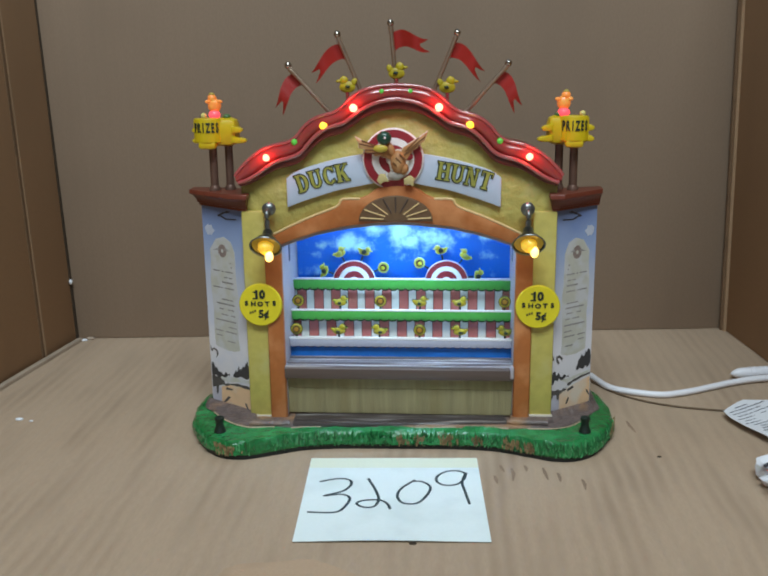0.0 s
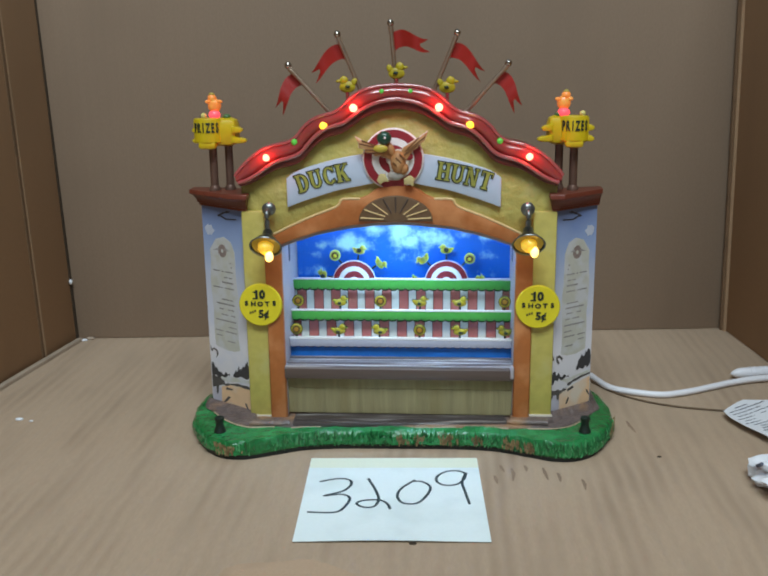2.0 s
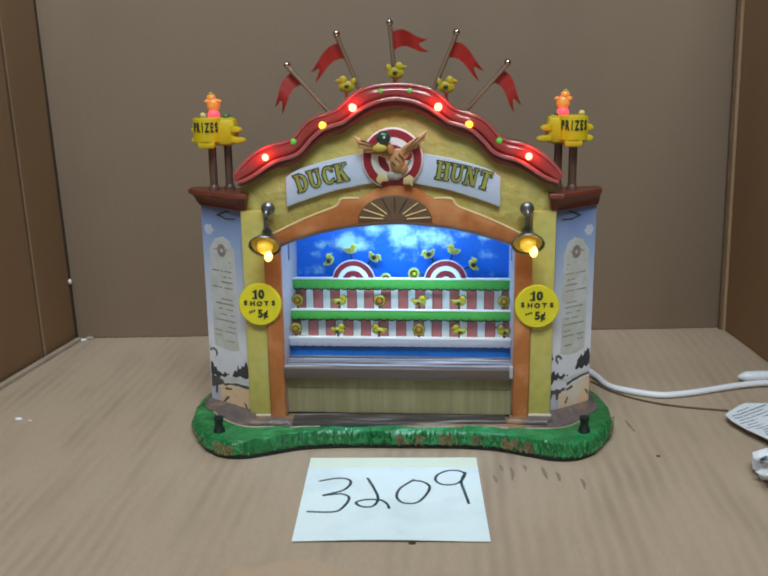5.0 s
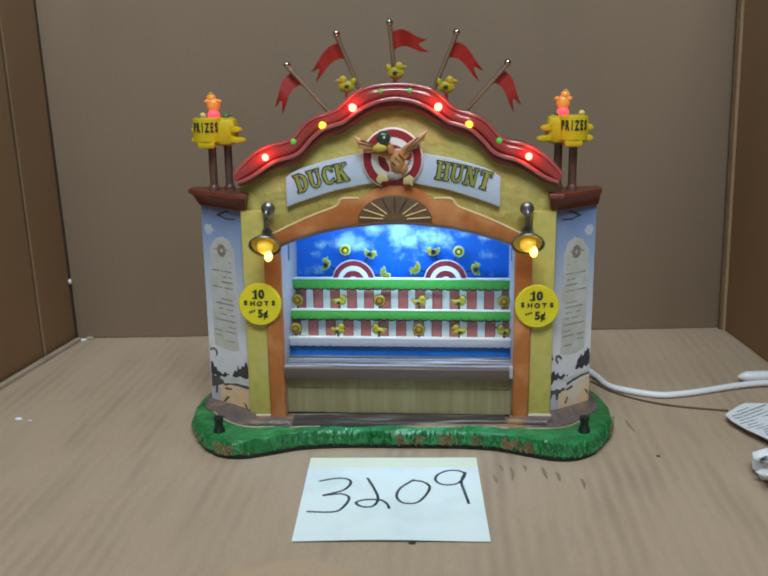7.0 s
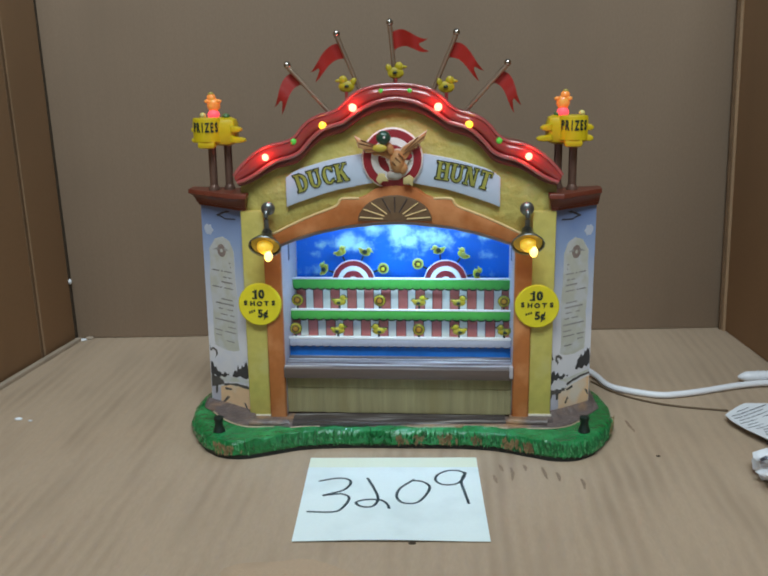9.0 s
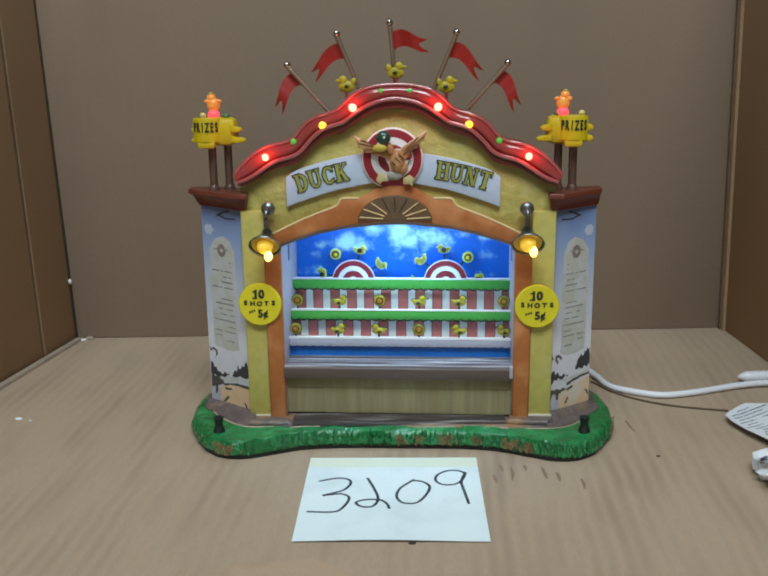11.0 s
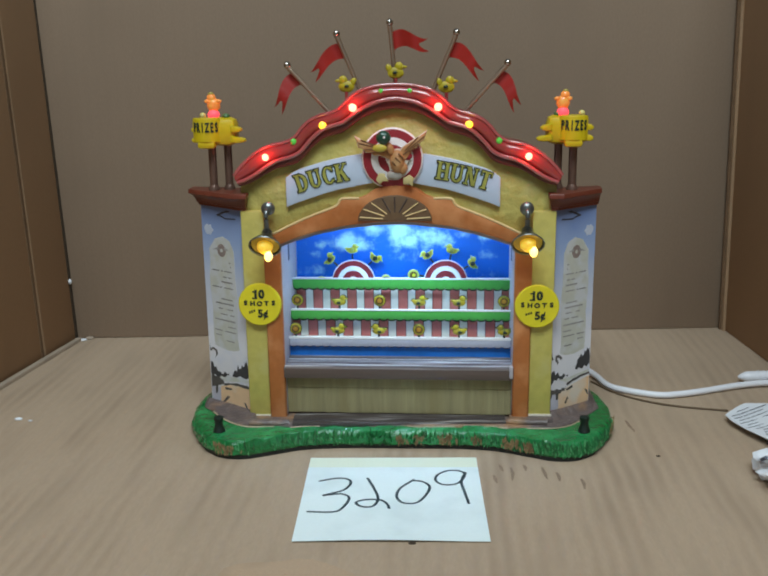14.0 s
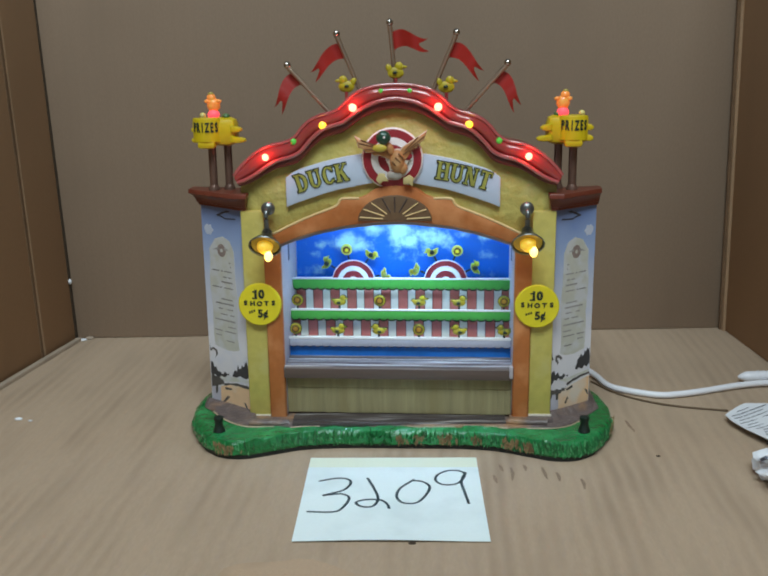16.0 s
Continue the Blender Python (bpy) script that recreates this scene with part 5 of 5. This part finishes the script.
def wheel(x, z, start, spin):
    """A ringed disc with eight ducks on spokes; ducks 0 and 4 show their faces."""
    hub = part("duck_wheel", lathe([(11.0, 0), (11.0, 0.7), (10.8, 0.9)], pose(0, 0, 0, 90), 48), M_WHITE, stall, "turning target disc ringed with yellow ducks")
    for k, (r, m_) in enumerate(((10.6, M_RED), (8.0, M_WHITE), (5.6, M_RED), (2.6, M_WHITE))):
        part("ring", lathe([(r, 0.9 + 0.1 * k), (r, 1.1 + 0.1 * k), (r - 0.1, 1.15 + 0.1 * k)], pose(0, 0, 0, 90), 40), m_, hub)
    for k in range(8):
        a = radians(start + 45 * k)
        c, s_ = math.cos(a), math.sin(a)
        part("spoke", rod((10.6 * c, 0.8, 10.6 * s_), (13.8 * c, 0.8, 13.8 * s_), 0.45, None, 8), M_INK, hub)
        turn = pose(0, 0, 0, 0, 90 - (start + 45 * k), 0)
        place = Matrix.Translation(mm((RIM * c, 0, RIM * s_))) @ turn
        if k in (0, 4):
            bm = lathe([(2.9, 0), (2.9, 0.5), (2.4, 0.9)], pose(0, 0, 0, 90), 16)
        else:
            bm = side_duck(0, 0, 0, 5.6, 1 if spin > 0 else -1, None, 0.2)
        bmesh.ops.transform(bm, matrix=place, verts=bm.verts)
        part("wheel_duck", bm, M_DUCKRIM, hub, "small yellow duck with a pale rim")
        if k not in (0, 4):
            bm = side_duck(0, -0.75, -0.1, 4.2, 1 if spin > 0 else -1, None, 0.10)
            bmesh.ops.transform(bm, matrix=place, verts=bm.verts)
            part("duck_face", bm, M_DUCK, hub)
        if k in (0, 4):
            bm = lathe([(1.9, 0.9), (1.9, 1.1), (1.5, 1.2)], place @ pose(0, 0, 0, 90), 14)
            part("duck_ring", bm, M_DARKRING, hub)
        bm = ball(0, -1.0, -0.2, 1.1 if k in (0, 4) else 1.3, 1, 0.5, 1, seg=10)
        bmesh.ops.transform(bm, matrix=place, verts=bm.verts)
        part("duck_face", bm, M_BADGE if k in (0, 4) else M_INK if k % 2 else M_LETTER, hub)
    return hub


WHEELS = []
for wx, wz, start, spin in ((-24.5, 68.8, 26.0, 40.3), (22.4, 69.0, 145.0, -40.3)):
    WHEELS.append((wheel(wx, wz, start, spin), wx, wz, spin))


def led(x, y, z):
    ob = part("blinking_led", lathe([(1.0, 0), (1.0, 0.6), (0.8, 1.4), (0.3, 2.0)], pose(0, 0, 0, 90), 12), M_LED, stall, "warm orange LED behind the ducks")
    return ob, x, y, z


LEDS = [(led(28.8, 28.8, 56.7), ((3.25, 3.57), (3.85, 4.15))),
        (led(19.0, 28.8, 56.7), ((6.2, 6.56),)),
        (led(-20.4, 28.8, 56.7), ((12.44, 12.86), (14.44, 14.95))),
        (led(12.8, 20.8, 45.5), ((12.44, 12.93), (14.44, 14.95)))]

# ---- things on the floor ----
# square note with handwriting
note = tagged(new("sticky_note"), "square pale sticky note with a handwritten number on cardboard", "paper note")
note.matrix_world = pose(0.97 * MM, -66.5 * MM, 0.4 * MM, 0, 0, 2.87)


def sheet(x0, x1, y0, y1, lift, n=14):
    """Paper with a slight curl at its near edge."""
    bm = bmesh.new()
    rows = []
    for h in (0.0, 0.25):
        rows.append([[bm.verts.new(mm((x0 + (x1 - x0) * i / n, y0 + (y1 - y0) * j / n, h + lift(x0 + (x1 - x0) * i / n, y0 + (y1 - y0) * j / n)))) for i in range(n + 1)] for j in range(n + 1)])
    for g in rows:
        for j in range(n):
            for i in range(n):
                bm.faces.new((g[j][i], g[j][i + 1], g[j + 1][i + 1], g[j + 1][i]))
    a, b = rows
    for i in range(n):
        for j in (0, n):
            bm.faces.new((a[j][i], a[j][i + 1], b[j][i + 1], b[j][i]))
            bm.faces.new((a[i][j], a[i + 1][j], b[i + 1][j], b[i][j]))
    return bm


def curl(x, y):
    return 0.8 * max(0.0, (-y - 18) / 20) ** 2 * (0.55 + 0.45 * math.cos((x + 4) / 14))


part("note_paper", sheet(-38.1, 38.1, -38.1, 27.8, curl), M_NOTE, note, "pale paper")
part("glue_strip", sheet(-38.1, 38.1, 27.8, 38.1, curl), M_NOTEGLUE, note, "pale yellow strip along the glued edge")
STROKES = (
    ((-31.8, -54.4), (-24.0, -51.1), (-19.0, -52.2), (-17.8, -56.6), (-20.5, -62.8), (-28.2, -67.8), (-21.0, -66.0), (-17.0, -69.4), (-18.6, -78.0), (-22.3, -82.2), (-33.0, -82.4)),
    ((-10.8, -50.5), (-7.0, -60.8), (-4.8, -69.7), (-6.3, -76.3), (-10.7, -77.0), (-13.7, -73.7), (-10.3, -70.9), (-4.1, -70.6), (-0.8, -73.9), (0.5, -78.2)),
    ((9.5, -51.0), (4.1, -59.3), (2.9, -67.1), (5.7, -72.7), (11.4, -72.5), (15.2, -65.2), (16.5, -57.3), (13.2, -52.7), (8.4, -52.0)),
    ((32.0, -43.6), (28.5, -40.9), (23.5, -41.6), (19.6, -46.1), (19.1, -51.5), (22.3, -55.2), (27.6, -54.4), (30.8, -49.5), (32.0, -42.6), (30.2, -51.9), (31.4, -61.2), (33.1, -72.3)))
inv = note.matrix_world.inverted()
for st in STROKES:
    pts = []
    for p in smooth_line([(x, y, 0) for x, y in st], 6):
        q = inv @ mm(p) * 1000
        pts.append((q.x, q.y, 0.30 + curl(q.x, q.y)))
    part("pen_digit", tube(pts, 0.62, 8, None, 0.25), M_PEN, note, "handwritten blue-black digit")
note.location.y -= 0.0006

# power cord with its connector
cord = tagged(new("power_cord"), "white plastic power cord with a connector, lying on cardboard", "power cord")
CABLE = [(70, 66, 14), (90, 92, 8), (105.1, 86.3, 3.0), (111.9, 68.3, 1.9), (121.4, 60.2, 1.9), (136.2, 54.3, 1.9), (147.0, 55.7, 2.0), (158.6, 59.8, 2.0), (170.6, 65.2, 2.0), (182.7, 70.1, 2.2), (200, 74.0, 2.6), (235, 76, 3.0)]
part("cable", tube(smooth_line([(x, y, z) for x, y, z in CABLE], 6), 1.75, 12), M_CABLE, cord, "white round cable")
plug = part("connector", rod((191.0, 81.2, 3.4), (234, 85.0, 3.4), 3.1, None, 20), M_CABLE, cord, "white barrel connector")
part("connector_nose", lathe([(3.1, 0), (2.9, 1.6), (2.2, 3.4), (1.2, 5.2), (0.4, 6.0)], Matrix.Translation(mm((191.2, 81.2, 3.4))) @ pose(0, 0, 0, 0, -90, 5), 20), M_CABLE, plug, "tapered white nose")
for k in range(6):
    part("grip_rib", rod((196 + 3.0 * k, 81.6 + 0.27 * k, 3.4), (197.3 + 3.0 * k, 81.7 + 0.27 * k, 3.4), 3.4, None, 18), M_CABLE, plug)
# the dark line beside the cord, drawn as an added thin tube
tagged(part("thin_floor_line", tube(smooth_line([(104, 78, 0.6), (113.4, 62.0, 0.6), (124.6, 51.0, 0.6), (138.2, 43.4, 0.6), (152.3, 39.2, 0.6), (168, 36.4, 0.6)], 6), 0.55, 8), mat("brown_line", (0.12, 0.075, 0.04), 0.7), None, "added thin brown line on the cardboard floor"), category="string")

# paper tags beside the cord
def tag_sheet(name, pts, z, label):
    ob = tagged(new(name), label, "paper tag")
    bm = bmesh.new()
    n = len(pts)
    cx, cy = sum(p[0] for p in pts) / n, sum(p[1] for p in pts) / n
    def rise(x, y):
        return z + 0.5 * math.sin((x + y) / 11.0) + 0.3 * math.sin((x - 1.7 * y) / 9.0)
    for h in (0, 0.3):
        ring = [bm.verts.new(mm((x, y, h + rise(x, y)))) for x, y in pts]
        inner = [bm.verts.new(mm((cx + (x - cx) * 0.55, cy + (y - cy) * 0.55, h + rise(cx + (x - cx) * 0.55, cy + (y - cy) * 0.55)))) for x, y in pts]
        for i in range(n):
            bm.faces.new((ring[i], ring[(i + 1) % n], inner[(i + 1) % n], inner[i]))
        bm.faces.new(inner)
        if h == 0:
            first = ring
    for i in range(n):
        bm.faces.new((first[i], first[(i + 1) % n], ring[(i + 1) % n], ring[i]))
    part("paper", bm, M_PAPER, ob, "bent white paper", False)
    return ob, rise


TAG_SHAPE = [(162.4, 22.3), (167, 28.5), (172.2, 34.2), (176.3, 37.8), (190, 36.5), (216, 31), (216, -30), (190, -34), (174.5, -11.5), (167.4, 4.0), (163.4, 14)]
tag, rise = tag_sheet("paper_tag", TAG_SHAPE, 3.8, "white printed paper tag lying beside the cord")


def inside(x, y, shape):
    hit = False
    for (ax, ay), (bx, by) in zip(shape, shape[1:] + shape[:1]):
        if (ay > y) != (by > y) and x < (bx - ax) * (y - ay) / (by - ay) + ax:
            hit = not hit
    return hit


# lines of small print, slanted across the tag, some short
for k in range(17):
    t, stop = -14.0, (60.0 if k % 4 else 12.0)
    while t < stop:
        w = rnd.uniform(2.0, 6.0)
        ends = [(165.5 + 1.5 * k + 0.82 * q, 23.5 - 2.3 * k + 0.57 * q) for q in (t, t + w / 2, t + w)]
        if all(inside(x + dx, y, TAG_SHAPE) for x, y in ends for dx in (-1.4, 1.4)) and ends[-1][0] < 206 and rnd.random() < 0.9:
            part("print_bar", tube([(x, y, rise(x, y) + 0.5) for x, y in ends], 0.32, 6, None, 0.3), M_PRINT, tag)
        t += w + 0.8

crump = tagged(new("crumpled_tag"), "crumpled white printed paper lying on the cardboard", "paper")


def crumple():
    bm = bmesh.new()
    bmesh.ops.create_icosphere(bm, subdivisions=4, radius=1.0)
    for v in bm.verts:
        k = 1 + 0.35 * noise.noise(v.co * 2.3 + Vector((3, 1, 7))) + 0.22 * noise.noise(v.co * 5.1)
        v.co = Vector((v.co.x * 21 * k, v.co.y * 17 * k, max(-0.55, v.co.z) * 11 * k)) * MM
    return bm


cm = part("wad", crumple(), M_PAPER, crump, "crumpled white paper")
for k in range(7):
    a = 2.2 + 0.42 * k
    part("print_bar", rod((20.4 * math.cos(a), 16.5 * math.sin(a), 1.0 + 1.5 * (k % 3)), (19.6 * math.cos(a + 0.2), 16.0 * math.sin(a + 0.2), 3.4 + 1.5 * (k % 3)), 0.8, None, 6), M_PRINT, cm)
CRUMP_AT = (179.0, -47.0, 6.4)

# creases, gaps and scraps of the box
west = bpy.data.objects["wall_west"]


def on_wall(ob, name, x, w, z0, z1, material, label, y=0.0):
    return part(name, box(x, x + w, -0.5 + y, 0.2, z0, z1, 0.0), material, ob, label)


wl_len = (BACK_L - NEAR_L).length
# solid strips, the shade of fold and corner gaps put into their colour
on_wall(west, "crease", wl_len - 45, 2.4, 0, 329, M_FOLD, "pressed fold, its shade put into the colour")
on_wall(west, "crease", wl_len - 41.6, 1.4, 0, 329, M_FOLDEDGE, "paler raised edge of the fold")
on_wall(west, "crease", wl_len - 2.6, 2.6, 0, 329, M_DARKMARK, "dark strip painting the shade of the corner gap")
east = bpy.data.objects["wall_east"]
on_wall(east, "crease", 0.4, 1.6, 0, 329, M_FOLD, "dark strip painting the shade of the corner gap", -2.6)
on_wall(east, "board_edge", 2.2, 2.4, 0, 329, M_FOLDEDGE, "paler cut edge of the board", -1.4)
d = (BACK_L - NEAR_L).normalized()
nrm = Vector((d.y, -d.x))
a0, a1 = NEAR_L + nrm * 0.5, BACK_L + nrm * 0.5
tagged(part("floor_flap_edge", prism([tuple(a0), tuple(a0 + nrm * 6), tuple(a1 + nrm * 3.4 - d * 4), tuple(a1 - d * 4)], 0.1, 2.2, 0.5, None, "Z"), M_EDGE, None, "raised pale edge of a cardboard flap"), category="cardboard flap", kind="structure")
# a dark speck, then the shadow under the note's curl painted as a spot
for px_, py_, r in ((120.8, -20.9, 0.9), (11.0, -105.2, 1.2)):
    tagged(part("floor_speck_and_shadow", ball(px_, py_, 0.2, r, 1.3, 0.8, 0.4), M_DARKMARK, None, "small dark speck and painted note shadow on the cardboard"), category="speck")
for px_, py_, r in ((-197.2, 10.1, 1.5), (-190, 8, 0.8), (-213, 150, 2.2), (-216, 146, 1.8)):
    tagged(part("paper_crumb", ball(px_, py_, 0.5, r, 1.4, 0.9, 0.5), M_PAPER if r < 2 else M_EDGE, None, "tiny pale scrap on the cardboard"), category="scrap")


tagged(part("paper_crumb", ball(-221.6, 147.0, 39.6, 1.4, 0.8, 1.0, 1.3), M_PAPER, None, "tiny pale scrap stuck in the corner of the box"), category="scrap")
# short streaks, darker than the board around them
streaks = ((34, -31, 9), (47, -33, 7), (52, -36, 13), (58, -33, 6), (66, -35, 12), (72, -40, 9), (44, -44, 8), (82, -46, 10), (113, 22, 14))
for sx, sy, ln in streaks:
    lean_ = rnd.uniform(-0.5, 1.5)
    tagged(part("floor_streak", prism([(sx, sy), (sx + 0.2, sy - ln * 0.5), (sx + lean_ + 0.6, sy - ln), (sx + lean_ + 1.2, sy - ln), (sx + 1.9, sy - ln * 0.45), (sx + 1.0, sy)], -0.2, 0.04, 0, None, "Z"),
                mat("kraft_dark_streak", (0.27, 0.185, 0.125), 0.8, 0, 900, 0.3), None, "short dark streak on the cardboard"), category="scuff", kind="structure")
stain = [(-33 + 24 * math.cos(a) * (1 + 0.12 * math.sin(3 * a)), -134 + 15 * math.sin(a) * (1 + 0.1 * math.cos(5 * a))) for a in [2 * math.pi * k / 26 for k in range(26)]]
tagged(part("floor_stain", prism(stain, -0.2, 0.04, 0, None, "Z"), mat("kraft_pale_stain", (0.46, 0.322, 0.212), 0.7, 0, 900, 0.1, 0.1, 60), None, "pale orange stain on the cardboard"), category="stain", kind="structure")


# ---- what moves ----
def motions():
    for hub, x, z, spin in WHEELS:
        walk(hub, [(0.5 * k, pose(x * MM, 35.0 * MM, z * MM, 0, spin * 0.5 * k, 0)) for k in range(33)])
    for (ob, x, y, z), times in LEDS:
        off, on = pose(x * MM, (y + 4.2) * MM, z * MM), pose(x * MM, (y - 8.6) * MM, z * MM)
        rows = [(0.0, off)]
        for a, b in times:
            rows += [(a, off), (a + 0.034, on), (b, on), (b + 0.034, off)]
        walk(ob, rows + [(16.0, off)])
    pivot = pose(0.125, 0.060, 0)
    swung = pivot @ pose(0, 0, 0, 0, 0, 6.0) @ pivot.inverted()
    walk(cord, [(0.0, swung), (2.1, swung), (2.5, pose(0, 0, 0)), (16.0, pose(0, 0, 0))])
    walk(tag, [(0.0, pose(0.0002, 0.0056, 0)), (2.0, pose(0.0002, 0.0056, 0)), (2.4, pose(0, 0, 0)), (16.0, pose(0, 0, 0))])
    cx, cy, cz = (c * MM for c in CRUMP_AT)
    walk(crump, [(0.0, pose(cx - 0.0006, cy - 0.0055, cz)), (1.6, pose(cx - 0.0012, cy - 0.0055, cz)), (2.0, pose(cx - 0.004, cy - 0.006, cz)), (2.4, pose(cx, cy, cz)), (16.0, pose(cx, cy, cz))])


motions()
